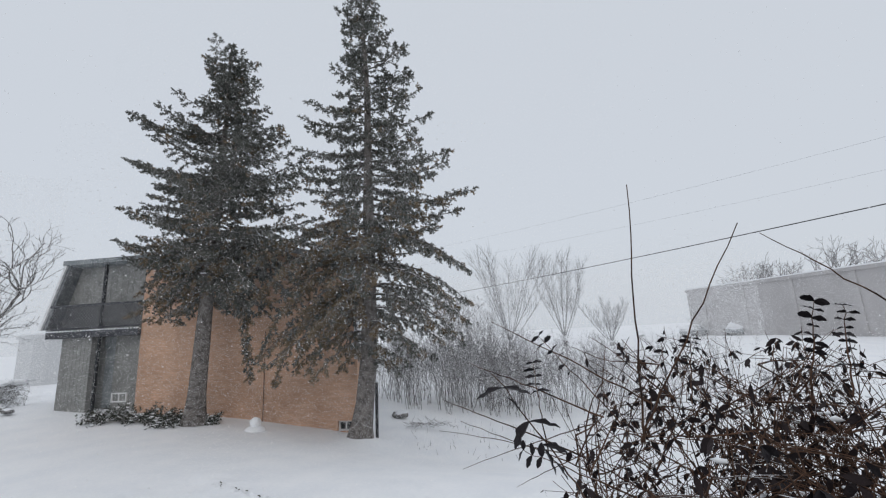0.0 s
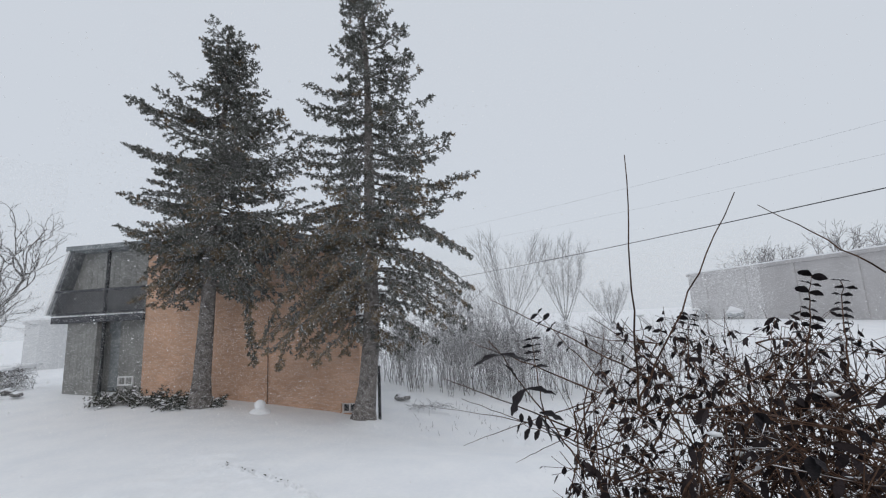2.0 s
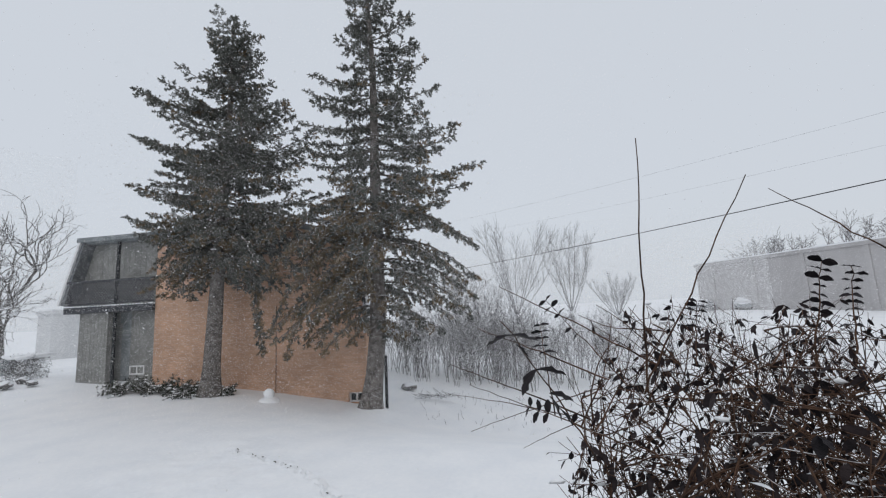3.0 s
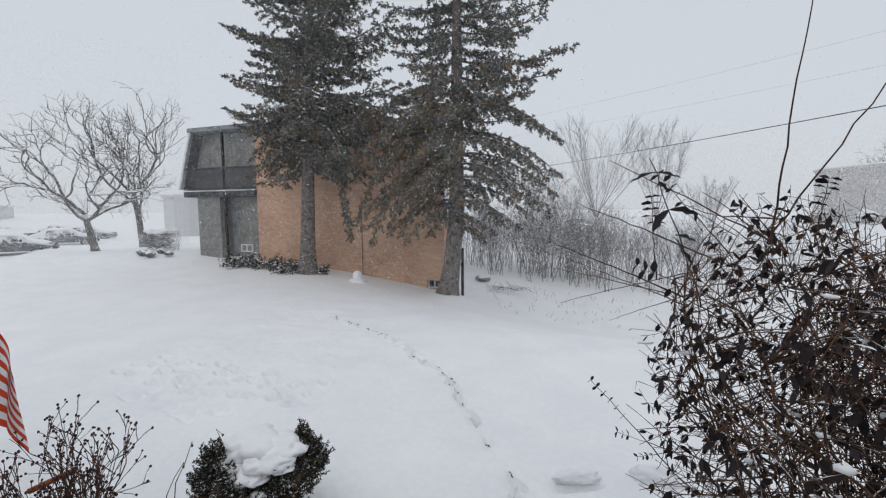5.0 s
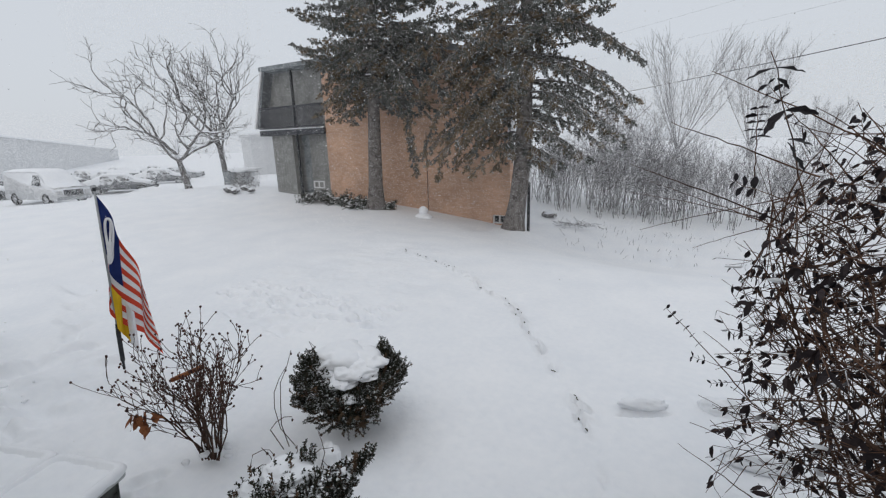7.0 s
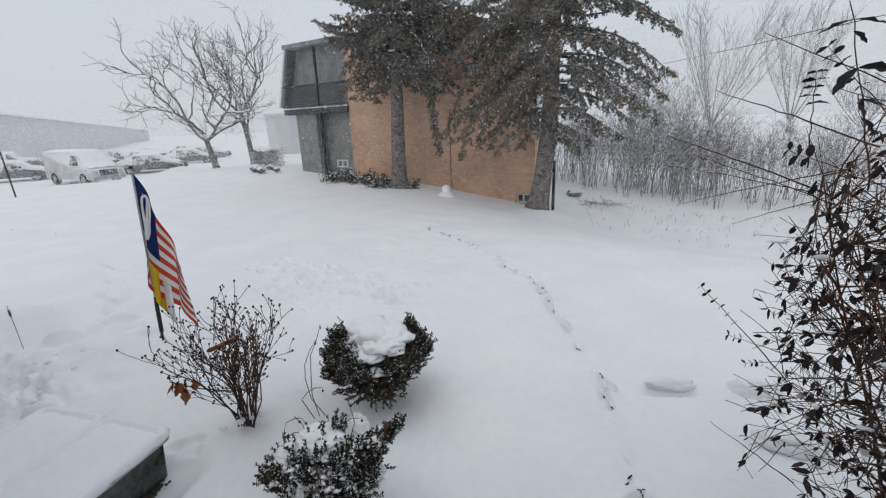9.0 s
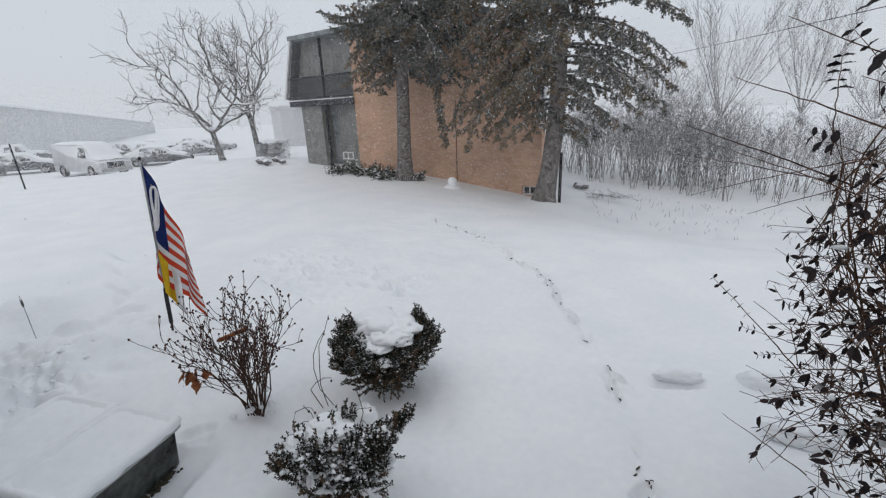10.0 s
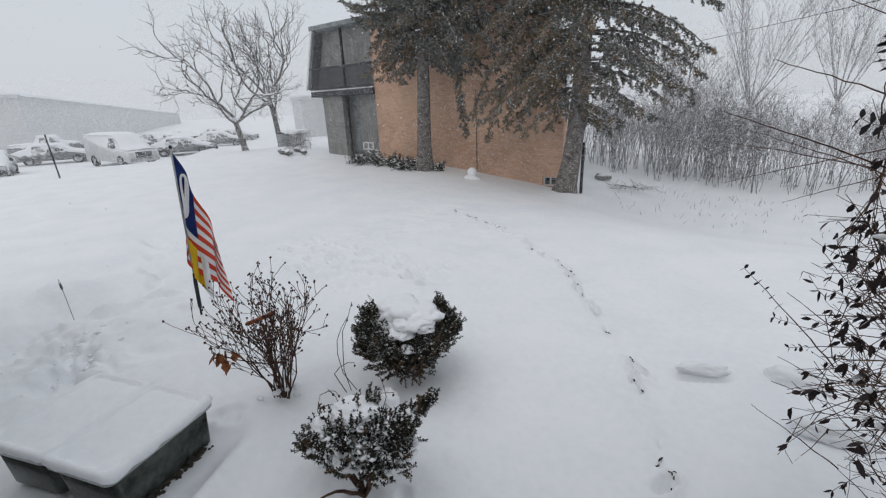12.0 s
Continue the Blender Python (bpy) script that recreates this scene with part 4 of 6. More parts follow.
    # bigger leaves on the foremost shoot, and singles that hang in the body
    big = [((0.391, 0.59, 2.187), (-1, 0, -0.3), 0.95), ((0.391, 0.59, 2.187), (1, 0.1, -0.15), 0.95), ((0.395, 0.6, 2.175), (0.7, 0, -0.6), 0.6), ((0.415, 0.661, 2.136), (-0.6, 0, -0.8), 1.1), ((0.415, 0.661, 2.136), (1, 0.1, -0.1), 1.1), ((0.429, 0.716, 2.095), (0.9, 0, -0.2), 0.95), ((0.429, 0.716, 2.091), (0.5, -0.2, -0.9), 1.0), ((0.44, 0.74, 2.07), (0.6, 0, -0.7), 0.9)]
    for p in ((0.72, 0.78, 2.08), (0.79, 0.8, 2.02), (0.86, 0.82, 2.05), (0.8, 0.74, 1.95), (0.9, 0.78, 1.92), (0.76, 0.8, 1.85), (0.7, 0.8, 1.75), (0.66, 0.85, 1.6), (0.62, 0.85, 1.9), (0.95, 0.8, 2.02), (1.0, 0.85, 1.9), (0.85, 0.8, 1.8)):
        big += [(p, rand_dir(rng) * 0.7 + Vector((0, 0, -0.7)), rng.uniform(0.6, 0.95)) for _ in range(2)]
    for p, d, size in big:
        ob = new("leaf", leaves[1])
        ob.parent = bush
        ob.matrix_basis = inv @ Matrix.Translation(Vector(p)) @ Vector(d).normalized().to_track_quat('Y', 'Z').to_matrix().to_4x4() @ pose(0, 0, 0, 0, rng.uniform(-40, 40), 0) @ Matrix.Scale(size * 0.82, 4)
    twigs.make("twig_tangle", M_stem, bush, kind="stuff")
    mass.make("leaf_mass", M_leaf_joined, bush, kind="stuff")
    snow.make("snow_speck", M_snow, bush, smooth=True, kind="stuff")


build_hedge()


def build_rose():
    rng = random.Random(4)
    at = Vector((-2.52, 1.14, ground_z(-2.52, 1.14) - 0.05))
    rose = empty("rose_bush", at, "bare rose bush with dried hips and a few rust-coloured leaves", "bush")
    twigs, hips = Soup(), Soup()

    def shoot(p, d, length, r, depth):
        n = 6
        pts, dd = bent(p, d, length, n, rng, 0.2, 0.02)
        twigs.tube(pts, [max(0.002, r * (1 - 0.6 * k / n)) for k in range(n + 1)], 4)
        if depth < 2:
            for _ in range(rng.choice([3, 3, 4])):
                k = rng.randrange(2, n + 1)
                shoot(pts[k], (dd + rand_dir(rng) * 0.6 + Vector((0, 0, 0.3))).normalized(), length * rng.uniform(0.35, 0.6), r * 0.65, depth + 1)
        else:
            hips.blob(pts[-1], (0.0075, 0.0075, 0.0095))
            if rng.random() < 0.35:
                hips.blob(pts[-1] + rand_dir(rng) * 0.02, (0.007, 0.007, 0.009))

    for i in range(26):
        az = 2 * math.pi * i / 24 + rng.uniform(-0.2, 0.2)
        lean = rng.uniform(0.1, 0.55)
        lean *= 0.5 if math.sin(az) < -0.3 else 1.05
        p = Vector((math.cos(az) * 0.075 * rng.random(), math.sin(az) * 0.07 * rng.random(), 0))
        d = Vector((math.cos(az) * lean, math.sin(az) * lean, 1)).normalized()
        s = Soup()
        ln = rng.uniform(0.44, 0.8)
        pts, dd = bent(p, d, ln, 8, rng, 0.19)
        s.tube(pts, [0.0062 * (1 - 0.45 * k / 8) for k in range(9)], 5)
        s.make("cane", M_rose, rose, smooth=True)
        for k in (4, 6, 7, 8, 8):
            shoot(pts[k], (dd + rand_dir(rng) * 0.6 + Vector((0, 0, 0.15))).normalized(), rng.uniform(0.16, 0.32), 0.003, 1)
    # the low bough with rust leaves
    s = Soup()
    low, _ = bent(Vector((-0.02, -0.03, 0.3)), Vector((-0.02, -0.5, 0.36)), 0.48, 8, rng, 0.07)
    for k in (6, 7, 8):
        shoot(low[k], Vector((0.1, -0.3, 0.7)) + rand_dir(rng) * 0.4, 0.06, 0.0025, 2)
    s.tube(low, [0.004] * 9, 5)
    s.make("cane", M_rose, rose, smooth=True)
    for k in range(17):
        q = low[6 + k % 3] + rand_dir(rng) * 0.05
        lf = Soup()
        d = (rand_dir(rng) * 0.5 + Vector((0, 0, -0.7))).normalized()
        sd = d.cross(rand_dir(rng)).normalized()
        lf.oval(q, d, sd, rng.uniform(0.06, 0.12), rng.uniform(0.03, 0.055), rng.uniform(-0.3, 0.3))
        lf.make("leaf", M_rust_leaf, rose, "rust-brown withered leaf")
    # a flat piece of bark caught among the canes
    part("caught_bark", box(-0.03, -0.16, 0.69, 0.0, 0.06, 0.715, 0.006), M_rust_leaf, rose, "rust-brown strip of bark")
    twigs.make("twig_tangle", M_rose, rose, kind="stuff")
    hips.make("rose_hip", M_hip, rose, kind="stuff")
    # snow on the stool
    s = Soup()
    for _ in range(14):
        s.blob((rng.gauss(0, 0.09), rng.gauss(0, 0.07), rng.uniform(0.04, 0.12)), (0.035, 0.03, 0.014))
    s.make("snow_pad", M_snow, rose, smooth=True, kind="stuff")


build_rose()


def evergreen(at, height, label, seed, caps, clumps, brown=0.25, legs=0.0, tufts=0.05):
    """A small-leaved evergreen: stems, tufted sprays and pads of snow."""
    rng = random.Random(seed)
    ob = empty("evergreen_shrub", (at[0], at[1], ground_z(*at) - 0.06), label, "shrub", "evergreen shrubs by the walk")
    wood, green, dead = Soup(), Soup(), Soup()
    for i in range(7):
        az = i * 0.9 + rng.uniform(-0.3, 0.3)
        pts, _ = bent(Vector((0, 0, -0.02)), Vector((math.cos(az) * 0.6, math.sin(az) * 0.6, 1)), height * 0.7, 6, rng, 0.2)
        s = Soup()
        s.tube(pts, [0.014 * (1 - 0.6 * k / 6) for k in range(7)], 6)
        s.make("stem", M_rose, ob, smooth=True)

    def spray(c, d, n, soup):
        pts, dd = bent(c, d, n * 0.011, n, rng, 0.14, 0.02)
        wood.tube(pts, [0.0022] * (n + 1), 3)
        for p in pts[1:]:
            for _ in range(4):
                w = (dd * 0.7 + rand_dir(rng)).normalized()
                sd = w.cross(rand_dir(rng))
                if sd.length > 1e-3:
                    soup.leaf(p, w, sd.normalized(), rng.uniform(0.013, 0.022), rng.uniform(0.008, 0.012), 0.2)

    for cx, cy, cz, r, n in clumps:
        c = Vector((cx, cy, cz))
        for _ in range(n):
            d = rand_dir(rng)
            p = c + Vector((d.x * r, d.y * r, d.z * r * 0.8)) * rng.uniform(0.35, 1.0)
            if p.z < 0.03 + legs * rng.random():
                continue
            out = (p - Vector((0, 0, height * 0.3))).normalized()
            soup = dead if (rng.random() < brown and p.z < height * 0.55) or rng.random() < brown * 0.2 else green
            spray(p, (out + Vector((0, 0, 0.45)) + rand_dir(rng) * 0.5).normalized(), rng.randrange(4, 10), soup)
    tuft = Soup()
    for cx, cy, cz, r, n in clumps:
        for _ in range(int(n * tufts)):
            d = rand_dir(rng)
            if d.z > 0.0:
                k = rng.uniform(0.8, 1.06)
                tuft.blob((cx + d.x * r * k, cy + d.y * r * k, cz + d.z * r * 0.8 * k), (rng.uniform(0.006, 0.024), rng.uniform(0.006, 0.02), rng.uniform(0.003, 0.008)), rough=0.75)
    tuft.make("snow_tuft", M_snow, ob, "small pads of snow", True, kind="stuff")
    wood.make("twig_tangle", M_rose, ob, kind="stuff")
    green.make("foliage", M_boxwood, ob, "dark green small leaves dusted with snow", kind="stuff")
    dead.make("dry_foliage", M_boxwood_dead, ob, "browned inner leaves", kind="stuff")
    for x, y, z, rx, ry, rz in caps:
        bm = bmesh.new()
        bmesh.ops.create_icosphere(bm, subdivisions=4, radius=1.0)
        for v in bm.verts:
            k = 1 + 0.3 * noise.noise(Vector((v.co.x * 1.6 + x * 9, v.co.y * 1.6, v.co.z * 1.6 + z * 7))) + 0.16 * noise.noise(v.co * 4.0 + Vector((y * 9, 0, 0))) + 0.07 * noise.noise(v.co * 10.0)
            v.co = Vector((x + v.co.x * rx * k, y + v.co.y * ry * k, z + (v.co.z * rz * k if v.co.z > 0 else v.co.z * rz * 0.45 * k)))
        part("snow_cap", bm, M_snow, ob, "heaped fresh snow", True)


def turned(rows):
    """Places given to the side of and before the shrub's heart, as seen from the porch."""
    return [(0.69 * u + 0.72 * w, 0.72 * u - 0.69 * w, *rest) for u, w, *rest in rows]


evergreen((-1.95, 1.92), 0.62, "rounded evergreen shrub under a heavy cap of snow", 31,
          turned([(-0.02, -0.05, 0.56, 0.22, 0.22, 0.11), (0.17, 0.02, 0.55, 0.19, 0.17, 0.09), (0.08, 0.1, 0.54, 0.18, 0.16, 0.08), (-0.01, 0.17, 0.49, 0.12, 0.11, 0.06), (0.17, 0.15, 0.51, 0.11, 0.1, 0.05), (-0.12, 0.07, 0.52, 0.09, 0.09, 0.05), (-0.12, 0.43, 0.05, 0.08, 0.07, 0.12), (0.03, 0.28, 0.4, 0.06, 0.05, 0.035)]),
          turned([(0, 0, 0.3, 0.33, 620), (-0.21, 0.06, 0.33, 0.15, 280), (-0.23, 0.1, 0.47, 0.11, 170), (0.25, 0.05, 0.36, 0.19, 330), (0.33, 0.02, 0.46, 0.11, 150), (0.32, -0.02, 0.53, 0.07, 46), (0.31, -0.03, 0.6, 0.035, 12), (-0.22, -0.02, 0.53, 0.09, 110), (-0.14, 0.24, 0.4, 0.1, 120), (0.05, 0.0, 0.14, 0.2, 300),
                  (0.05, 0.16, 0.3, 0.21, 440), (0.2, 0.15, 0.38, 0.14, 220), (-0.12, 0.2, 0.4, 0.12, 150), (0.4, 0.05, 0.42, 0.08, 60)]), 0.35, 0.0, 0.14)
evergreen((-1.33, 0.93), 0.6, "low spreading evergreen shrub dusted with snow", 37,
          [(-0.07, 0.06, 0.5, 0.15, 0.12, 0.05), (-0.23, -0.04, 0.4, 0.1, 0.08, 0.035), (0.06, -0.12, 0.36, 0.09, 0.06, 0.03), (0.15, 0.0, 0.42, 0.07, 0.05, 0.03), (-0.1, -0.15, 0.3, 0.06, 0.05, 0.03), (0.02, 0.02, 0.42, 0.07, 0.06, 0.035)],
          [(0.0, 0.0, 0.36, 0.211, 336), (-0.215, -0.043, 0.3, 0.141, 136), (-0.327, -0.103, 0.26, 0.07, 32), (0.189, 0.026, 0.4, 0.176, 208), (0.258, 0.086, 0.53, 0.10, 64), (0.37, 0.12, 0.68, 0.053, 24), (0.43, 0.138, 0.74, 0.026, 8), (-0.043, 0.129, 0.5, 0.06, 14)], 0.42, 0.22, 0.75)


def build_stalks():
    rng = random.Random(9)
    groups = (((-2.12, 1.5), ((-2.35, 1.75, 0.55), (-1.98, 1.42, 0.3), (-2.28, 1.62, 0.5))), ((-2.05, 1.15), ((-2.0, 1.25, 0.2), (-1.92, 1.2, 0.22), (-1.8, 1.22, 0.12))),
              ((-1.65, 1.22), ((-1.5, 1.35, 0.3), (-1.75, 1.3, 0.25), (-1.42, 1.25, 0.34), (-1.6, 1.4, 0.38))), ((-2.2, 1.95), ((-2.45, 2.05, 0.5), (-2.5, 1.95, 0.42))))
    for (x, y), tips in groups:
        z = ground_z(x, y)
        ob = empty("dry_stalks", (x, y, z), "thin dry bent flower stalks standing in snow", "plant", "dry stalks by the walk")
        for tx, ty, tz in tips:
            s = Soup()
            a, b = Vector((rng.uniform(-0.03, 0.03), rng.uniform(-0.03, 0.03), -0.05)), Vector((tx - x, ty - y, tz))
            bow = rng.choice((-1, 1)) * rng.uniform(0.05, 0.12)
            pts = [a.lerp(b, g) + Vector((bow * math.sin(g * math.pi), 0.4 * bow * math.sin(g * math.pi * 1.4), 0.05 * math.sin(g * math.pi))) + rand_dir(rng) * 0.011 for g in (0, 0.2, 0.4, 0.6, 0.8, 1)]
            pts.append(pts[-1] + Vector((rng.uniform(-0.05, 0.05), 0.02, -0.05)))
            s.tube(pts, [0.004, 0.0038, 0.0034, 0.003, 0.0026, 0.0022, 0.002], 4)
            s.blob(pts[-1], (0.008, 0.008, 0.012))
            s.make("stalk", M_rose, ob, smooth=True)


build_stalks()

# ---- storage bins ----


def build_bin():
    """A tapered clear storage bin, heaped with snow; its near right corner lies at the origin."""
    L, Wd, Hh = 0.69, 0.515, 0.29
    b = empty("storage_bin", (0, 0, 0), "clear plastic storage bin filled and covered with snow", "storage bin", "bins in the snow")

    def ring(inset, z):
        x0, x1, y0, y1, c = -Wd + inset, -inset, inset, L - inset, 0.05
        pts = []
        for cx, cy, a0 in ((x1 - c, y1 - c, 0), (x0 + c, y1 - c, 90), (x0 + c, y0 + c, 180), (x1 - c, y0 + c, 270)):
            for k in range(5):
                a = radians(a0 + k * 22.5)
                pts.append((cx + c * math.cos(a), cy + c * math.sin(a), z))
        return pts

    def loft(rings, close=False):
        v = [p for r in rings for p in r]
        n = len(rings[0])
        f = []
        for i in range(len(rings) - 1):
            for k in range(n):
                f.append((i * n + k, i * n + (k + 1) % n, (i + 1) * n + (k + 1) % n, (i + 1) * n + k))
        if close:
            f.append(tuple(range((len(rings) - 1) * n, len(rings) * n)))
            f.append(tuple(reversed(range(n))))
        return v, f

    v, f = loft([ring(0.035, -0.02), ring(0.02, Hh - 0.03), ring(0.028, Hh - 0.03), ring(0.042, 0.0)])
    mesh_part("body", v, f, M_cloudy, b, "cloudy clear plastic side over dark contents", True)
    v, f = loft([ring(0.055, 0.0), ring(0.036, 0.225)], True)
    mesh_part("contents", v, f, M_bin_fill, b, "dark damp contents")
    v, f = loft([ring(0.015, Hh - 0.05), ring(-0.006, Hh - 0.045), ring(-0.008, Hh - 0.005), ring(0.004, Hh + 0.006), ring(0.03, Hh + 0.004), ring(0.032, Hh - 0.03)])
    mesh_part("rim", v, f, M_plastic_rim, b, "rounded frosted rim", True)
    # snow fill with a soft uneven top
    bm = bmesh.new()
    bmesh.ops.create_grid(bm, x_segments=26, y_segments=32, size=0.5)
    for p in bm.verts:
        ex, ey = abs(p.co.x) * 2, abs(p.co.y) * 2
        edge = max(ex, ey) ** 10
        z = Hh + 0.012 + 0.02 * (1 - max(ex, ey) ** 2) * (0.6 - p.co.x) + 0.012 * noise.noise(Vector((p.co.x * 5, p.co.y * 5, 1.0))) + 0.005 * noise.noise(p.co * 22) - 0.02 * edge
        p.co = Vector((-Wd / 2 + p.co.x * (Wd - 0.004), L / 2 + p.co.y * (L - 0.004), z))
    part("snow_fill", bm, M_snow, b, "smooth snow filling the bin", True)
    # snow lapping over the rim, swept round as one uneven roll
    rings = []
    for inset, z in ((0.065, Hh + 0.0), (0.04, Hh + 0.008), (0.026, Hh + 0.027), (0.01, Hh + 0.034), (-0.008, Hh + 0.024), (-0.016, Hh + 0.004), (-0.015, Hh - 0.016), (-0.006, Hh - 0.034)):
        base = ring(inset, z)
        row = []
        for k in range(len(base)):
            p, q = Vector(base[k]), Vector(base[(k + 1) % len(base)])
            m = 14 if (q - p).length > 0.1 else 1
            for e in range(m):
                w = p.lerp(q, e / m)
                w.z += (0.012 * noise.noise(w * 9.0) + 0.006 * noise.noise(w * 31.0)) * (0.4 if z > Hh else 1.6)
                row.append(tuple(w))
        rings.append(row)
    v, f = loft(rings)
    mesh_part("rim_snow", v, f, M_snow, b, "snow lapping over the rim", True)
    return b


bin_thing = build_bin()
BIN_TURN = math.degrees(math.atan2(0.243, 0.643))
bin_thing.matrix_basis = pose(-2.227, -0.01, -0.02, 0, 0, BIN_TURN)
copy_thing(bin_thing, pose(-2.227 - 0.506 * math.cos(radians(BIN_TURN)), -0.01 - 0.506 * math.sin(radians(BIN_TURN)), -0.01, 0, 0, BIN_TURN + 1.5))

# ---- flags ----


def build_flags():
    foot, tip = Vector((-4.46, 1.35, -0.06)), Vector((-4.215, 1.35, 1.80))
    fl = empty("garden_flag", foot, "striped flag with white peace sign drooping on a leaning pole", "flag")
    up = (tip - foot).normalized()

    def on(z):
        return (tip - foot) * ((z - foot.z) / (tip.z - foot.z))

    s = Soup()
    s.tube([on(0.5), on(1.0), tip - foot], [0.011, 0.010, 0.009], 8)
    pole = s.make("pole", M_pole, fl, "thin grey pole", True)
    s = Soup()
    s.tube([on(0.02), on(0.1), on(0.12), on(0.42), on(0.52)], [0.012, 0.012, 0.02, 0.02, 0.014], 8)
    s.make("ground_sleeve", M_dark, fl, "black ground sleeve", True)
    s = Soup()
    s.blob(tip - foot + up * 0.012, (0.016, 0.016, 0.02), rough=0.05)
    s.make("finial", M_dark, pole, smooth=True)

    hoist = 0.98
    lee, deep = Vector((0.28, 0.96, 0)), Vector((0.96, -0.28, 0))

    def cloth(a, t):
        """a along the fly, t down the hoist; the cloth hangs in slack folds beside the pole."""
        p = (tip - foot) - up * (0.03 + hoist * t) - up * (a * (0.98 - 0.26 * t))
        out = a ** 0.8 * (0.27 + 0.04 * t) - 0.13 * math.sin(min(1, a * 1.6) * math.pi) * t + 0.02 * math.sin(a * 11 + t * 3.0) * min(1, a * 4)
        fold = 0.05 * a + 0.03 * math.sin(a * 13 + t * 2.2) * min(1, a * 3)
        return p + lee * out + deep * fold

    na, nt = 60, 39
    v = [cloth(i / na, j / nt) for j in range(nt + 1) for i in range(na + 1)]
    f, mi = [], []
    for j in range(nt):
        for i in range(na):
            q = j * (na + 1) + i
            f.append((q, q + 1, q + na + 2, q + na + 1))
            mi.append(2 if i < na * 0.42 and j < 21 else (j // 3) % 2)
    ob = mesh_part("cloth", v, f, [M_red, M_cloth_white, M_blue], fl, "navy canton with red and white stripes", True)
    ob.data.polygons.foreach_set("material_index", mi)
    # the sign on the canton, on both faces
    for side in (-0.009, 0.009):
        s = Soup()
        c, r = (0.19, 0.27), (0.115, 0.2)
        ringp = [cloth(c[0] + r[0] * math.cos(k * math.pi / 16), c[1] + r[1] * math.sin(k * math.pi / 16)) + deep * side for k in range(33)]
        s.tube(ringp, [0.012] * 33, 4)
        for a0, t0, a1, t1 in ((0.19, 0.08, 0.19, 0.46), (0.19, 0.27, 0.11, 0.41), (0.19, 0.27, 0.27, 0.41)):
            s.tube([cloth(a0 + (a1 - a0) * k / 6, t0 + (t1 - t0) * k / 6) + deep * side for k in range(7)], [0.012] * 7, 4)
        s.make("peace_sign", M_cloth_white, ob, "white ring emblem")
    # second, smaller flag below it
    top2 = on(0.93)

    def cloth2(a, t):
        p = top2 - up * (0.45 * t)
        return p + lee * (0.13 * a) + deep * (0.04 * math.sin(a * 9 + t) * min(1, a * 3) + 0.05) + Vector((0, 0, -0.30 * a))

    v = [cloth2(i / 24, j / 16) for j in range(17) for i in range(25)]
    f, mi = [], []
    for j in range(16):
        for i in range(24):
            q = j * 25 + i
            f.append((q, q + 1, q + 26, q + 25))
            mi.append(0 if i < 14 else 1)
    ob = mesh_part("small_cloth", v, f, [M_yellow, M_cloth_white], fl, "yellow and white lower flag", True)
    ob.data.polygons.foreach_set("material_index", mi)


build_flags()


def build_marker():
    at = (-5.77, 0.49, 0)
    m = empty("garden_stake", at, "thin leaning stake with a small dark light head", "garden light")
    s = Soup()
    s.tube([Vector((0.05, 0, -0.06)), Vector((0, 0, 0.2)), Vector((-0.06, 0, 0.42))], [0.004] * 3, 6)
    s.make("stake", M_pole, m, smooth=True)
    s = Soup()
    s.tube([Vector((-0.03, 0, 0.3)), Vector((-0.038, 0, 0.33)), Vector((-0.055, 0, 0.4))], [0.006, 0.012, 0.008], 7)
    s.make("lamp_head", M_stone, m, smooth=True)


build_marker()


def build_snowman():
    x, y = -7.85, 11.45
    z = ground_z(x, y) + 0.02
    bm = bmesh.new()
    for cx, cz, r, fl in ((0, 0.04, 0.30, 0.55), (0, 0.27, 0.155, 1.0)):
        made = bmesh.ops.create_icosphere(bm, subdivisions=3, radius=r)
        for v in made["verts"]:
            k = 1 + 0.12 * noise.noise(v.co * 9)
            v.co = Vector((cx + v.co.x * k, v.co.y * k, cz + v.co.z * k * fl))
    ob = part("snow_figure", bm, M_snow, smooth=True)
    ob.location = (x, y, z)
    tagged(ob, "two stacked snowballs standing by the brick wall", "snow heap")
    px, py = -4.22, 11.7
    p = empty("sign_post", (px, py, ground_z(px, py) + 0.12), "thin dark metal post beside the spruce", "post")
    part("post", box(-0.035, -0.035, -0.3, 0.035, 0.035, 1.55, 0.006), M_dark, p)
    part("post_cap", box(-0.045, -0.045, 1.55, 0.045, 0.045, 1.58, 0.006), M_dark, p)


build_snowman()


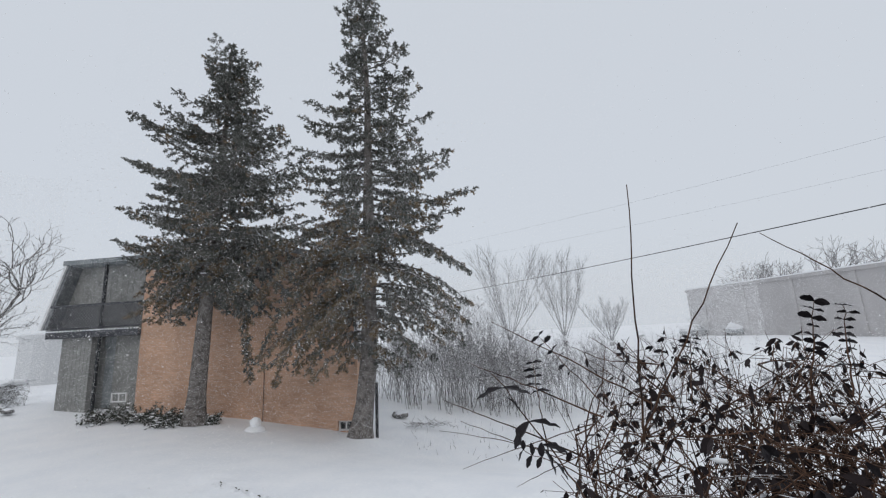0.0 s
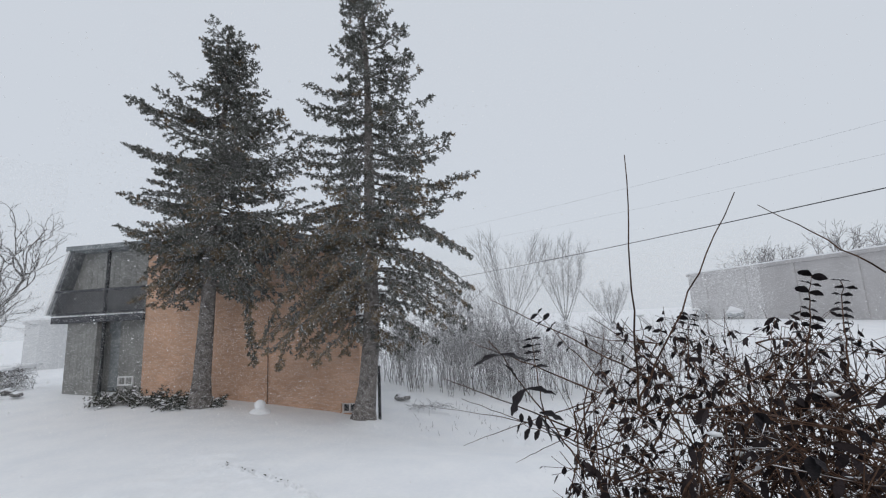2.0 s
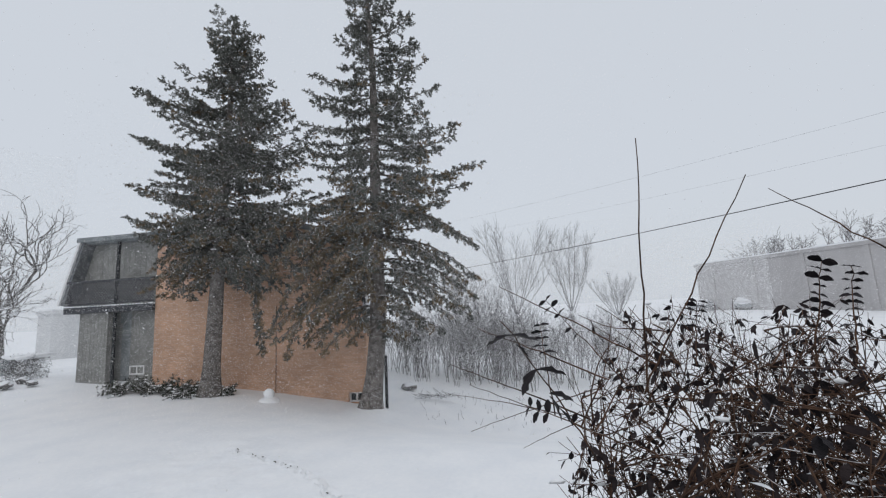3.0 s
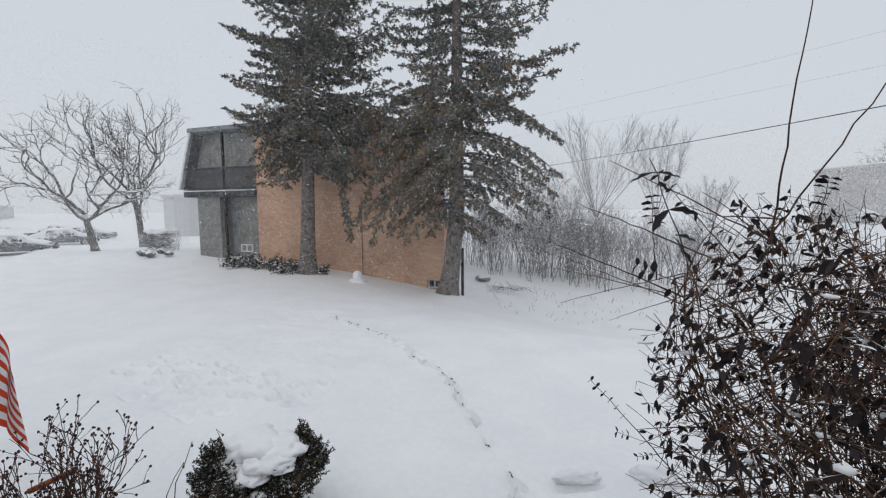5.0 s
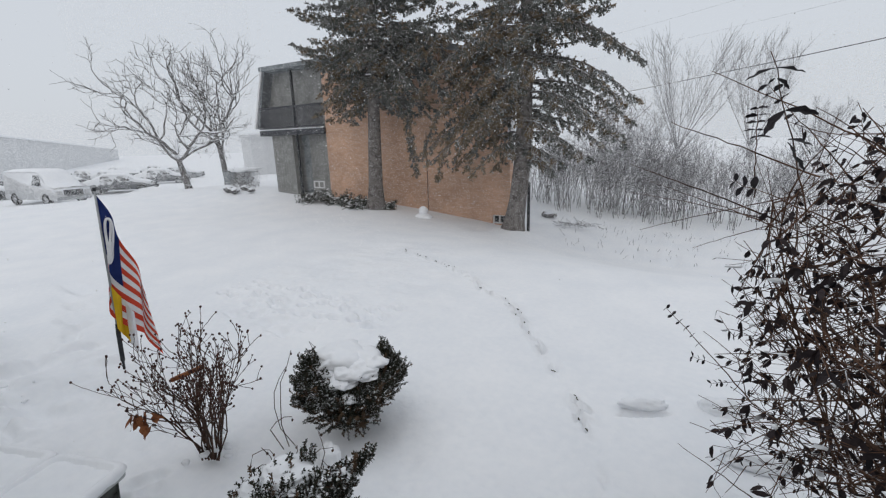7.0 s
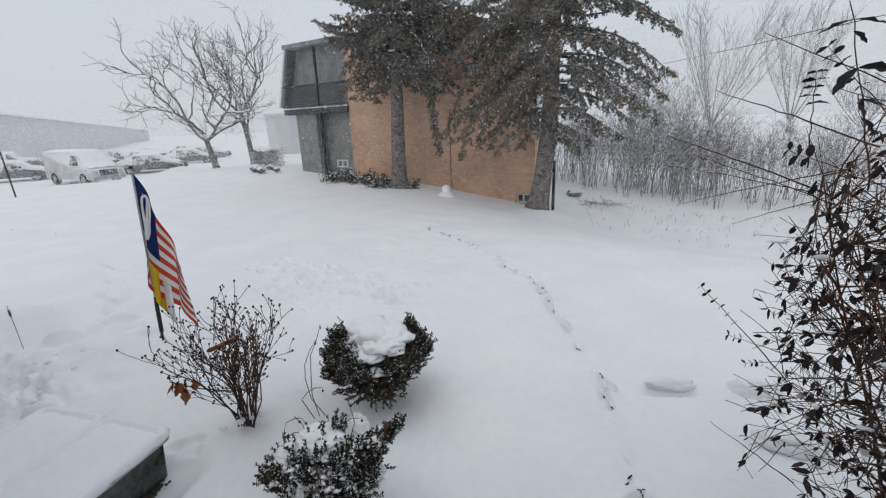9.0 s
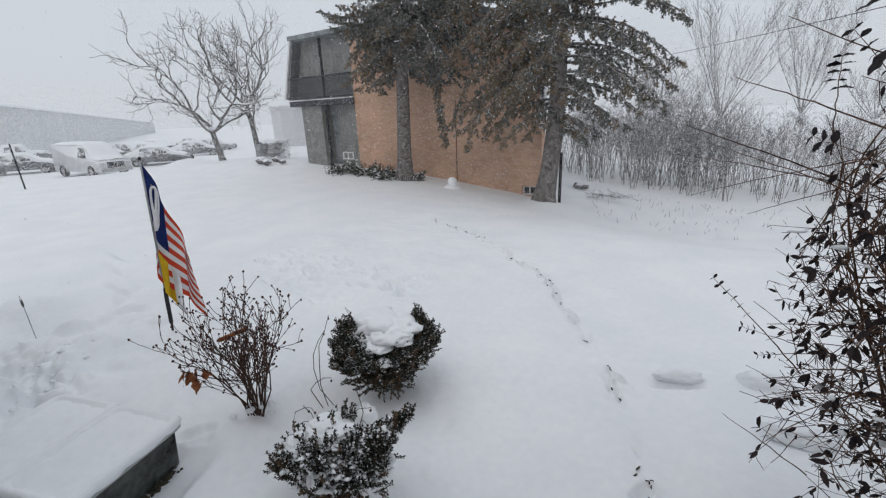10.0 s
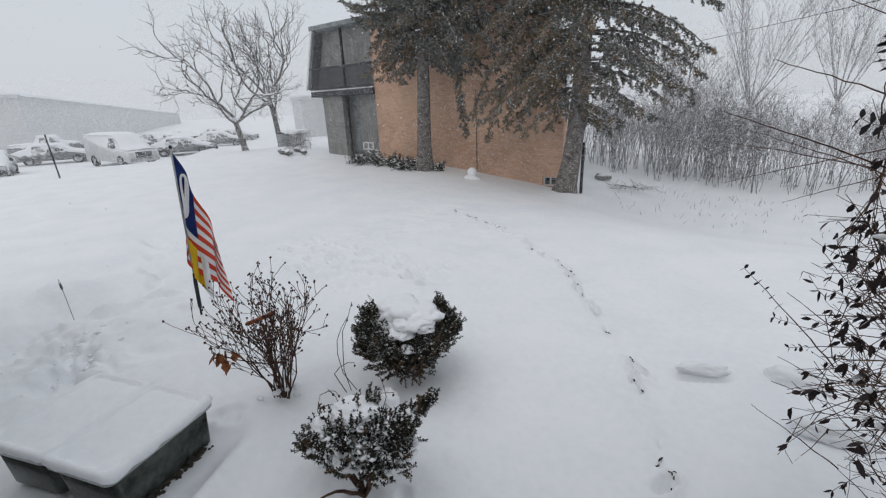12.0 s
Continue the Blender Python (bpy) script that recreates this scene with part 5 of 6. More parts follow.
def build_junipers():
    rng = random.Random(77)
    for x, y, r, hh in ((-12.9, 11.2, 0.75, 0.4), (-11.9, 11.4, 0.7, 0.5), (-11.2, 11.55, 0.5, 0.62), (-10.5, 11.1, 0.7, 0.35), (-9.7, 11.6, 0.5, 0.3)):
        z = ground_z(x, y)
        ob = empty("juniper", (x, y, z), "low spreading juniper half buried in snow by the house", "shrub", "junipers by the house")
        g, w, sn = Soup(), Soup(), Soup()
        for _ in range(70):
            az = rng.uniform(0, 6.28)
            d = Vector((math.cos(az), math.sin(az), rng.uniform(0.1, 0.9))).normalized()
            pts, dd = bent(Vector((0, 0, 0)), d, r * rng.uniform(0.5, 1.05), 6, rng, 0.12, -0.05)
            pts = [Vector((p.x, p.y, min(p.z, hh))) for p in pts]
            w.tube(pts, [0.008 * (1 - k / 8) for k in range(7)], 3)
            for k in range(2, 7):
                for _ in range(4):
                    wy = (dd + rand_dir(rng) * 0.9).normalized()
                    sd = wy.cross(rand_dir(rng))
                    if sd.length > 0.01:
                        g.leaf(pts[k], wy, sd.normalized(), rng.uniform(0.07, 0.13), 0.03)
                if rng.random() < 0.13:
                    sn.blob(pts[k] + Vector((0, 0, 0.02)), (0.06, 0.05, 0.022), rough=0.5)
        w.make("branch_wood", M_bark, ob, kind="stuff")
        g.make("foliage", M_boxwood, ob, kind="stuff")
        sn.make("snow_pad", M_snow, ob, smooth=True, kind="stuff")
    for i, (x, y, s) in enumerate(((-18.1, 10.9, 0.32), (-17.5, 10.75, 0.26), (-17.0, 11.2, 0.2), (-4.9, 15.6, 0.3), (-17.9, 11.5, 0.24))):
        bm = bmesh.new()
        bmesh.ops.create_icosphere(bm, subdivisions=3, radius=1.0)
        for v in bm.verts:
            k = 1 + 0.3 * noise.noise(v.co * 1.7 + Vector((i * 5, 0, 0)))
            v.co = Vector((v.co.x * s * k, v.co.y * s * 0.7 * k, v.co.z * s * 0.55 * k))
        ob = part("garden_stone", bm, M_stone, smooth=True)
        ob.location = (x, y, ground_z(x, y) + s * 0.25)
        tagged(ob, "grey boulder capped with snow beside the drive", "stone", "stones in the snow")


build_junipers()

# ---- bare trees ----


def bare_tree(name, at, height, label, seed, lean=(0, 0), spread=0.6, mat=None, r0=0.2, levels=4, group="", fork=0.28, upright=0.05, gnarl=0.3, thin=0.009):
    rng = random.Random(seed)
    tree = empty(name, (at[0], at[1], ground_z(at[0], at[1]) - 0.1 if len(at) < 3 else at[2]), label, "tree", group)
    mat = mat or M_bare_bark
    fine = Soup()
    trunk = Soup()
    pts, d = bent(Vector((0, 0, 0)), Vector((lean[0], lean[1], 1)), height * fork, 6, rng, 0.05)
    trunk.tube(pts, [r0 * (1.35 if k == 0 else 1.0 - 0.05 * k) for k in range(7)], 9)
    trunk.make("trunk", mat, tree, smooth=True)

    def grow(p, d, length, r, depth, soup):
        n = 6
        q, dd = bent(p, d, length, n, rng, gnarl, upright if depth < 3 else 0.03)
        soup.tube(q, [max(thin, r * (1 - 0.4 * k / n)) for k in range(n + 1)], 6 if depth == 0 else 4 if depth < 3 else 3, False)
        if depth >= levels:
            return
        for k in range(1, n + 1):
            if k == n or rng.random() < 0.23:
                for _ in range(2 if k == n else 1):
                    side = rand_dir(rng)
                    grow(q[k], (dd + side * 0.85 + Vector((0, 0, 0.05))).normalized(), length * rng.uniform(0.5, 0.78), r * 0.6, depth + 1, fine)

    n = 5
    for i in range(n):
        az = 2 * math.pi * i / n + rng.uniform(-0.4, 0.4)
        k = rng.choice([4, 5, 6])
        s = Soup()
        grow(pts[k], (Vector((math.cos(az) * spread * 1.5, math.sin(az) * spread * 1.5, 1.0))).normalized(), height * 0.3, r0 * 0.5, 0, s)
        s.make("limb", mat, tree, smooth=True)
    fine.make("twig_crown", mat, tree, "bare twigs lined with snow", kind="stuff")
    return tree


bare_tree("bare_tree", (-26.0, 13.1), 8.9, "bare spreading deciduous tree with a leaning trunk in snow", 26, (-0.2, -0.08), 0.95, r0=0.19, levels=4, group="bare trees by the lot", gnarl=0.3, upright=0.05, fork=0.24)
bare_tree("bare_tree", (-28.2, 16.9), 9.6, "bare deciduous tree beside the parking lot", 14, (-0.12, 0.0), 0.6, r0=0.2, levels=4, group="bare trees by the lot", fork=0.36, gnarl=0.28, upright=0.06)
for i, (x, y, hh, sp) in enumerate(((34.5, 78.0, 12.6, 0.9), (39.0, 79.0, 11.5, 0.9), (37.5, 61.0, 12.2, 0.75), (-9.0, 44.0, 7.0, 0.5), (-40.0, 33.0, 6.5, 0.6))):
    bare_tree("bare_tree", (x, y), hh, "leafless rounded grey tree far off in the snowfall", 40 + i, (0, 0), sp, M_sapling, r0=0.22, levels=4, group="far bare trees", fork=0.3, upright=0.1, gnarl=0.2, thin=0.02)


def vase_tree(at, height, wide, seed):
    """A many-stemmed leafless tree that fans upward."""
    rng = random.Random(seed)
    tree = empty("bare_tree", (at[0], at[1], ground_z(*at) - 0.1), "tall many-stemmed leafless tree fanning up behind the thicket", "tree", "fanned bare trees")
    twigs = Soup()
    trunk = Soup()
    trunk.tube([Vector((0, 0, 0)), Vector((0, 0, height * 0.06)), Vector((0, 0, height * 0.13))], [0.3, 0.24, 0.2], 9)
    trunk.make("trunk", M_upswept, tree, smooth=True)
    n = 11
    for i in range(n):
        az = 2 * math.pi * i / n + rng.uniform(-0.2, 0.2)
        lean = wide * (0.25 + 0.75 * rng.random())
        pts, d = bent(Vector((0, 0, height * rng.uniform(0.06, 0.13))), Vector((math.cos(az) * lean, math.sin(az) * lean, 1)), height * rng.uniform(0.8, 1.0), 10, rng, 0.06, 0.055)
        s = Soup()
        s.tube(pts, [0.06 * (1 - 0.82 * k / 10) for k in range(11)], 5)
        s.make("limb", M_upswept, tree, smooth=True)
        for k in range(3, 11):
            for _ in range(3):
                a2 = rng.uniform(0, 6.28)
                q, e = bent(pts[k], (d + Vector((math.cos(a2), math.sin(a2), 0.1)) * 0.5).normalized(), height * rng.uniform(0.12, 0.26) * (1.2 - 0.06 * k), 5, rng, 0.09, 0.06)
                twigs.tube(q, [0.015, 0.013, 0.011, 0.01, 0.009, 0.008], 3, False)
                for m in (2, 3, 4, 5):
                    q2, _e = bent(q[m], (e + rand_dir(rng) * 0.55).normalized(), height * rng.uniform(0.06, 0.13), 3, rng, 0.1, 0.05)
                    twigs.tube(q2, [0.009, 0.008, 0.007, 0.006], 3, False)
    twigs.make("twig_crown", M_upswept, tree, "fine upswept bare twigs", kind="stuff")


vase_tree((-3.0, 47.5), 10.0, 1.1, 71)
vase_tree((2.9, 51.0), 9.2, 0.8, 72)
vase_tree((7.7, 50.0), 4.6, 1.3, 73)


def build_thicket():
    rng = random.Random(6)
    soup = Soup()

    def sapling(x, y, h):
        z = ground_z(x, y) - 0.05
        for _ in range(rng.choice([1, 2, 3])):
            d = Vector((rng.gauss(0, 0.16), rng.gauss(0, 0.12), 1))
            pts, dd = bent(Vector((x + rng.uniform(-0.1, 0.1), y, z)), d, h * rng.uniform(0.7, 1.0), 7, rng, 0.09)
            soup.tube(pts, [0.009 * (1 - 0.8 * k / 7) + 0.002 for k in range(8)], 3, False)
            for k in range(2, 8):
                for _ in range(1 if k < 4 else 3):
                    q, e = bent(pts[k], (dd + rand_dir(rng) * 0.8).normalized(), h * rng.uniform(0.1, 0.26), 3, rng, 0.2, 0.05)
                    soup.tube(q, [0.004, 0.0035, 0.003, 0.0025], 3, False)
                    for _ in range(2):
                        q2, _e = bent(q[2], (e + rand_dir(rng) * 0.8).normalized(), h * rng.uniform(0.06, 0.14), 2, rng, 0.2, 0.05)
                        soup.tube(q2, [0.003, 0.0025, 0.002], 3, False)

    for _ in range(250):
        x = rng.uniform(-7.5, 3.5)
        y = 17.2 + rng.uniform(0, 5.5) - 0.06 * (x + 7)
        sapling(x, y, rng.uniform(1.9, 3.1))
    for _ in range(60):
        x = rng.gauss(-2.6, 1.2)
        sapling(x, rng.uniform(18.5, 22.5), rng.uniform(3.2, 4.7) - 0.5 * abs(x + 2.6))
    for _ in range(70):
        x = rng.uniform(2.5, 18)
        sapling(x, 15 + rng.uniform(0, 6), rng.uniform(1.0, 2.2))
    for _ in range(35):
        sapling(rng.uniform(4, 12), rng.uniform(26, 34), rng.uniform(1.5, 3))
    ob = soup.make("thicket", M_sapling, None, "dense leafless grey thicket of saplings behind the lawn", kind="stuff")
    tagged(ob, category="thicket")
    # a fallen brush pile on the bank
    b = Soup()
    for _ in range(60):
        p = Vector((-3.6 + rng.gauss(0, 0.35), 14.6 + rng.gauss(0, 0.15), ground_z(-3.6, 14.6) + rng.uniform(0, 0.12)))
        q, _e = bent(p, Vector((rng.gauss(0, 1), rng.gauss(0, 0.6), rng.uniform(0, 0.35))), rng.uniform(0.2, 0.5), 3, rng, 0.2)
        b.tube(q, [0.01, 0.008, 0.007, 0.005], 3, False)
    for _ in range(120):
        x, y = rng.uniform(-3.8, 3), rng.uniform(11.8, 16)
        q, _e = bent(Vector((x, y, ground_z(x, y) - 0.02)), Vector((rng.gauss(0, 0.5), rng.gauss(0, 0.4), 1)), rng.uniform(0.06, 0.22), 2, rng, 0.2)
        b.tube(q, [0.006, 0.005, 0.003], 3, False)
    ob = b.make("brush_pile", M_sapling, None, "scattered dry weeds and brush poking through snow", kind="stuff")
    tagged(ob, category="brush")


build_thicket()


def build_hedge_block():
    rng = random.Random(61)
    ob = empty("clipped_hedge", (-19.6, 12.6, ground_z(-19.6, 12.6)), "square brown clipped hedge with snow on top by the lot", "hedge")
    s = Soup()
    for _ in range(900):
        p = Vector((rng.uniform(-0.6, 0.6), rng.uniform(-0.5, 0.5), rng.uniform(0, 0.85)))
        q, _e = bent(p, rand_dir(rng), 0.22, 2, rng, 0.3)
        s.tube(q, [0.008, 0.006, 0.004], 3, False)
    s.make("twig_tangle", M_bare_bark, ob, kind="stuff")
    sn = Soup()
    for _ in range(60):
        sn.blob((rng.uniform(-0.6, 0.6), rng.uniform(-0.5, 0.5), 0.88 + rng.uniform(-0.03, 0.05)), (0.2, 0.18, 0.07))
    sn.make("snow_cap", M_snow, ob, smooth=True)
    b = empty("waste_bin", (-26.2, 15.9, ground_z(-26.2, 15.9)), "grey waste bin by the parking lot", "waste bin")
    part("body", prism([(-0.25, 0), (0.25, 0), (0.3, 0.85), (-0.3, 0.85)], -0.28, 0.28, 0.02), M_fascia, b)
    part("lid", box(-0.33, -0.31, 0.85, 0.33, 0.31, 0.93, 0.02), M_dark, b)


build_hedge_block()

# ---- cars ----


def car(name, paint, label, seed, kind="sedan"):
    """A parked car under snow: x along its length, front towards +x."""
    c = empty(name, (0, 0, 0), label, "car" if kind != "van" else "van", "cars in the snowy lot")
    if kind == "van":
        L, Wd = 5.4, 1.95
        body = [(-2.7, 0.35), (2.62, 0.35), (2.7, 0.55), (2.66, 1.05), (1.75, 1.22), (1.2, 1.95), (0.9, 2.05), (-2.6, 2.08), (-2.7, 1.9)]
        glass_z = (1.25, 1.85)
    elif kind == "truck":
        L, Wd = 5.5, 1.9
        body = [(-2.75, 0.5), (2.7, 0.5), (2.75, 0.7), (2.7, 1.1), (1.35, 1.2), (0.8, 1.78), (-0.55, 1.8), (-0.75, 1.15), (-2.75, 1.12)]
        glass_z = (1.22, 1.68)
    else:
        L, Wd = 4.6, 1.78
        body = [(-2.3, 0.32), (2.26, 0.3), (2.3, 0.5), (2.2, 0.78), (1.15, 0.94), (0.45, 1.4), (-0.85, 1.44), (-1.6, 1.05), (-2.25, 0.98), (-2.32, 0.6)]
        glass_z = (0.98, 1.34)
    bm = prism(body, -Wd / 2, Wd / 2)
    for v in bm.verts:
        if v.co.z > glass_z[0] + 0.05:
            v.co.y *= 0.84
    bmesh.ops.bevel(bm, geom=list(bm.edges), offset=0.07, segments=3, affect='EDGES')
    shell = part("body", bm, paint, c, smooth=True)
    # side windows, windscreen
    if kind == "van":
        panes = [(0.55, 1.5)]
    elif kind == "truck":
        panes = [(-0.45, 0.2), (0.25, 0.95)]
    else:
        panes = [(-1.1, -0.3), (-0.24, 0.62)]
    for sgn in (-1, 1):
        for a, b in panes:
            y0, y1 = sgn * (Wd / 2 + 0.004), sgn * (Wd / 2 * 0.86)
            z0, z1 = glass_z
            sl = 0.22
            v = [(a, y0, z0), (b, y0, z0), (b - sl, y1 + sgn * 0.012, z1), (a + sl * 0.4, y1 + sgn * 0.012, z1)]
            v += [(x, y - sgn * 0.03, z) for x, y, z in v]
            mesh_part("window", v, [(0, 1, 2, 3), (4, 7, 6, 5), (0, 4, 5, 1), (1, 5, 6, 2), (2, 6, 7, 3), (3, 7, 4, 0)], M_car_glass, shell)
    part("bumper", box(L / 2 - 0.1, -Wd / 2 + 0.08, 0.34, L / 2 + 0.07, Wd / 2 - 0.08, 0.56, 0.03), M_dark if kind != "van" else M_rim, c)
    part("grille", box(L / 2 - 0.08, -0.5, 0.6, L / 2 + 0.035, 0.5, 0.78 if kind == "sedan" else 0.95, 0.01), M_dark, c, "dark grille")
    for sgn in (-1, 1):
        part("headlight", box(L / 2 - 0.12, sgn * 0.72 - 0.14, 0.62, L / 2 + 0.03, sgn * 0.72 + 0.14, 0.78 if kind == "sedan" else 0.9, 0.02), M_lamp, c)
        part("mirror", box(0.62 if kind != "van" else 1.3, sgn * (Wd / 2 + 0.1) - 0.09, glass_z[0] - 0.02, 0.75 if kind != "van" else 1.45, sgn * (Wd / 2 + 0.1) + 0.09, glass_z[0] + 0.15, 0.03), M_dark, c)
        for x in (-L * 0.3, L * 0.31):
            r = 0.33 if kind == "sedan" else 0.38
            s = Soup()
            y = sgn * (Wd / 2 - 0.1)
            s.v, s.f = [], []
            n = 20
            prof = ((0.6, -0.1), (0.95, -0.1), (1.0, -0.06), (1.0, 0.07), (0.95, 0.12), (0.6, 0.12))
            for k in range(n):
                a = 2 * math.pi * k / n
                for q, dy in prof:
                    s.v.append(Vector((x + math.cos(a) * r * q, y + sgn * dy, r + math.sin(a) * r * q)))
            for k in range(n):
                for j in range(5):
                    a, b = k * 6 + j, ((k + 1) % n) * 6 + j
                    s.f.append((a, b, b + 1, a + 1))
            tyre = s.make("wheel", M_rubber, c, smooth=True)
            rm = bmesh.new()
            bmesh.ops.create_cone(rm, cap_ends=True, segments=16, radius1=r * 0.62, radius2=r * 0.62, depth=0.12, matrix=Matrix.Translation((x, y + sgn * 0.03, r)) @ pose(0, 0, 0, 90, 0, 0))
            part("rim", rm, M_rim, tyre)
    # snow on roof, bonnet, boot and screen
    rng = random.Random(seed)
    sn = bmesh.new()
    tops = [p for p in body if p[1] > 0.7]
    tops.sort()
    xs = np.linspace(tops[0][0] + 0.12, tops[-1][0] - 0.12, 30)
    zs = np.interp(xs, [p[0] for p in tops], [p[1] for p in tops])
    grid = []
    for i, (x, z) in enumerate(zip(xs, zs)):
        row = []
        wide = Wd / 2 * (0.83 if z > glass_z[0] + 0.1 else 0.93)
        for j in range(13):
            g = j / 12 * 2 - 1
            hgt = 0.15 * (1 - abs(g) ** 6) * (0.4 + 0.6 * min(1, min(i, 29 - i) / 3)) + 0.04 * noise.noise(Vector((x * 2 + seed, g * 2, 0)))
            row.append(sn.verts.new((x, g * wide, z + hgt - 0.015)))
        grid.append(row)
    for i in range(29):
        for j in range(12):
            sn.faces.new((grid[i][j], grid[i + 1][j], grid[i + 1][j + 1], grid[i][j + 1]))
    part("snow_cover", sn, M_snow, c, "thick snow on roof and bonnet", True)
    return c


LOT_Z = ground_z(-40, 5) - 0.03
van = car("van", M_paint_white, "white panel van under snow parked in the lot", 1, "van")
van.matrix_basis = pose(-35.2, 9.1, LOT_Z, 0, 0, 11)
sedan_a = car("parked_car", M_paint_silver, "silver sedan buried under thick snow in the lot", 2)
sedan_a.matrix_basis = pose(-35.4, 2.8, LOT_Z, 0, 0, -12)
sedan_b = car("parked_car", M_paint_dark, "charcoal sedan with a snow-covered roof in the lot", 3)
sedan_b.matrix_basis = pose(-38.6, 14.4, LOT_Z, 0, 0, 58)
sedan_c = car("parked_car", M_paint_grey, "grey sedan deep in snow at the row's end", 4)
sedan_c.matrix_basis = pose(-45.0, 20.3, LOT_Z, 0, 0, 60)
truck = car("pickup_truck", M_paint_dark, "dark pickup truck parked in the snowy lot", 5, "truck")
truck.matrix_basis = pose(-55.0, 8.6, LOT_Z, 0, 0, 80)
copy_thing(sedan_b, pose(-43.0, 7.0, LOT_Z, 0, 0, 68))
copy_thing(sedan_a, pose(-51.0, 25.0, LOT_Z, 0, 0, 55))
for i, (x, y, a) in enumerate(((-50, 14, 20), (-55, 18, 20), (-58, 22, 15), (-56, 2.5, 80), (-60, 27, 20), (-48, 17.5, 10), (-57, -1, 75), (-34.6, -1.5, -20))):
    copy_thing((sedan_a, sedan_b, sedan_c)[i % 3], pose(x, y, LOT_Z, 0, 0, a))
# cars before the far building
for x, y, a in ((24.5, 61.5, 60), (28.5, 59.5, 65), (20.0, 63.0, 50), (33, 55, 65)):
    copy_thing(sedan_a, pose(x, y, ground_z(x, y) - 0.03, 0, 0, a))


def build_lot_sign():
    s = empty("sign_post", (-21.9, 3.4, ground_z(-21.9, 3.4)), "thin dark leaning post at the lot's edge", "post")
    t = Soup()
    t.tube([Vector((0, 0, -0.2)), Vector((-0.25, 0, 1.7))], [0.03, 0.028], 6)
    t.make("post", M_dark, s, smooth=True)


build_lot_sign()

# ---- far buildings ----


def long_building(name, a, b, depth, z0, z1, mat, label, pitched=0.0):
    a, b = Vector((*a, 0)), Vector((*b, 0))
    n = (b - a).length
    turn = math.degrees(math.atan2(b.y - a.y, b.x - a.x))
    h = empty(name, (a.x, a.y, z0), label, "building", turn=turn)
    part("wall", box(0, 0, -1, n, depth, z1 - z0), mat, h)
    part("parapet", box(-0.15, -0.15, z1 - z0, n + 0.15, depth + 0.15, z1 - z0 + 0.35), mat, h)
    k = 0 if pitched else int(n / 6)
    for i in range(k):
        x = 2.5 + i * 6
        part("pilaster", box(x, -0.12, 0, x + 0.5, 0, z1 - z0 - 0.02), mat, h)
    if pitched:
        part("roof", prism_x([(-0.4, z1 - z0 + 0.2), (-0.4, z1 - z0 + 0.42), (depth / 2, z1 - z0 + 0.35 + pitched), (depth + 0.4, z1 - z0 + 0.42), (depth + 0.4, z1 - z0 + 0.36), (0.0, z1 - z0 + 0.36)], 0, n), M_snow, h, "snow-covered roof")
    else:
        part("roof", box(0, 0, z1 - z0 + 0.36, n, depth, z1 - z0 + 0.5), M_snow, h, "snow-covered flat roof")
    return h


def prism_x(profile, x0, x1):
    """A profile in y and z, drawn out along x."""
    bm = prism(profile, x0, x1)
    for v in bm.verts:
        v.co = Vector((v.co.y, v.co.x, v.co.z))
    return bm


long_building("warehouse", (21.0, 66.8), (47.0, 12.0), 30.0, 0.3, 6.3, M_concrete_wall, "long block warehouse, its walls paled for haze, behind falling snow")
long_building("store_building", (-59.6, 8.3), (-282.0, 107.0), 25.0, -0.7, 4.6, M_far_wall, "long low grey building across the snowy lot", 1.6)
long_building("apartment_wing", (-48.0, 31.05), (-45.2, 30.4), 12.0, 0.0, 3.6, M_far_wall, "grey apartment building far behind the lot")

# ---- overhead lines ----


def cable(a, b, sag, r, label):
    a, b = Vector(a), Vector(b)
    c = bpy.data.curves.new("overhead_cable", 'CURVE')
    c.dimensions = '3D'
    c.bevel_depth = r
    c.bevel_resolution = 1
    sp = c.splines.new('POLY')
    n = 40
    sp.points.add(n)
    for i in range(n + 1):
        g = i / n
        p = a.lerp(b, g)
        sp.points[i].co = (p.x, p.y, p.z - sag * 4 * g * (1 - g), 1)
    c.materials.append(M_cable)
    me = bpy.data.meshes.new_from_object(bpy.data.objects.new("tmp", c))
    ob = new("overhead_cable", me)
    return tagged(ob, label, "cable", "overhead lines")


cable((-16.0, 52.0, 6.6), (18.5, 11.0, 6.15), 0.35, 0.022, "black overhead cable strung across the grey sky")
cable((-20.0, 62.0, 14.6), (40.0, 20.0, 13.9), 0.8, 0.005, "thin overhead line faint in the snowfall")
cable((-20.0, 64.0, 12.8), (42.0, 22.0, 12.4), 0.8, 0.0045, "thin overhead line faint in the snowfall")

# ---- falling snow ----


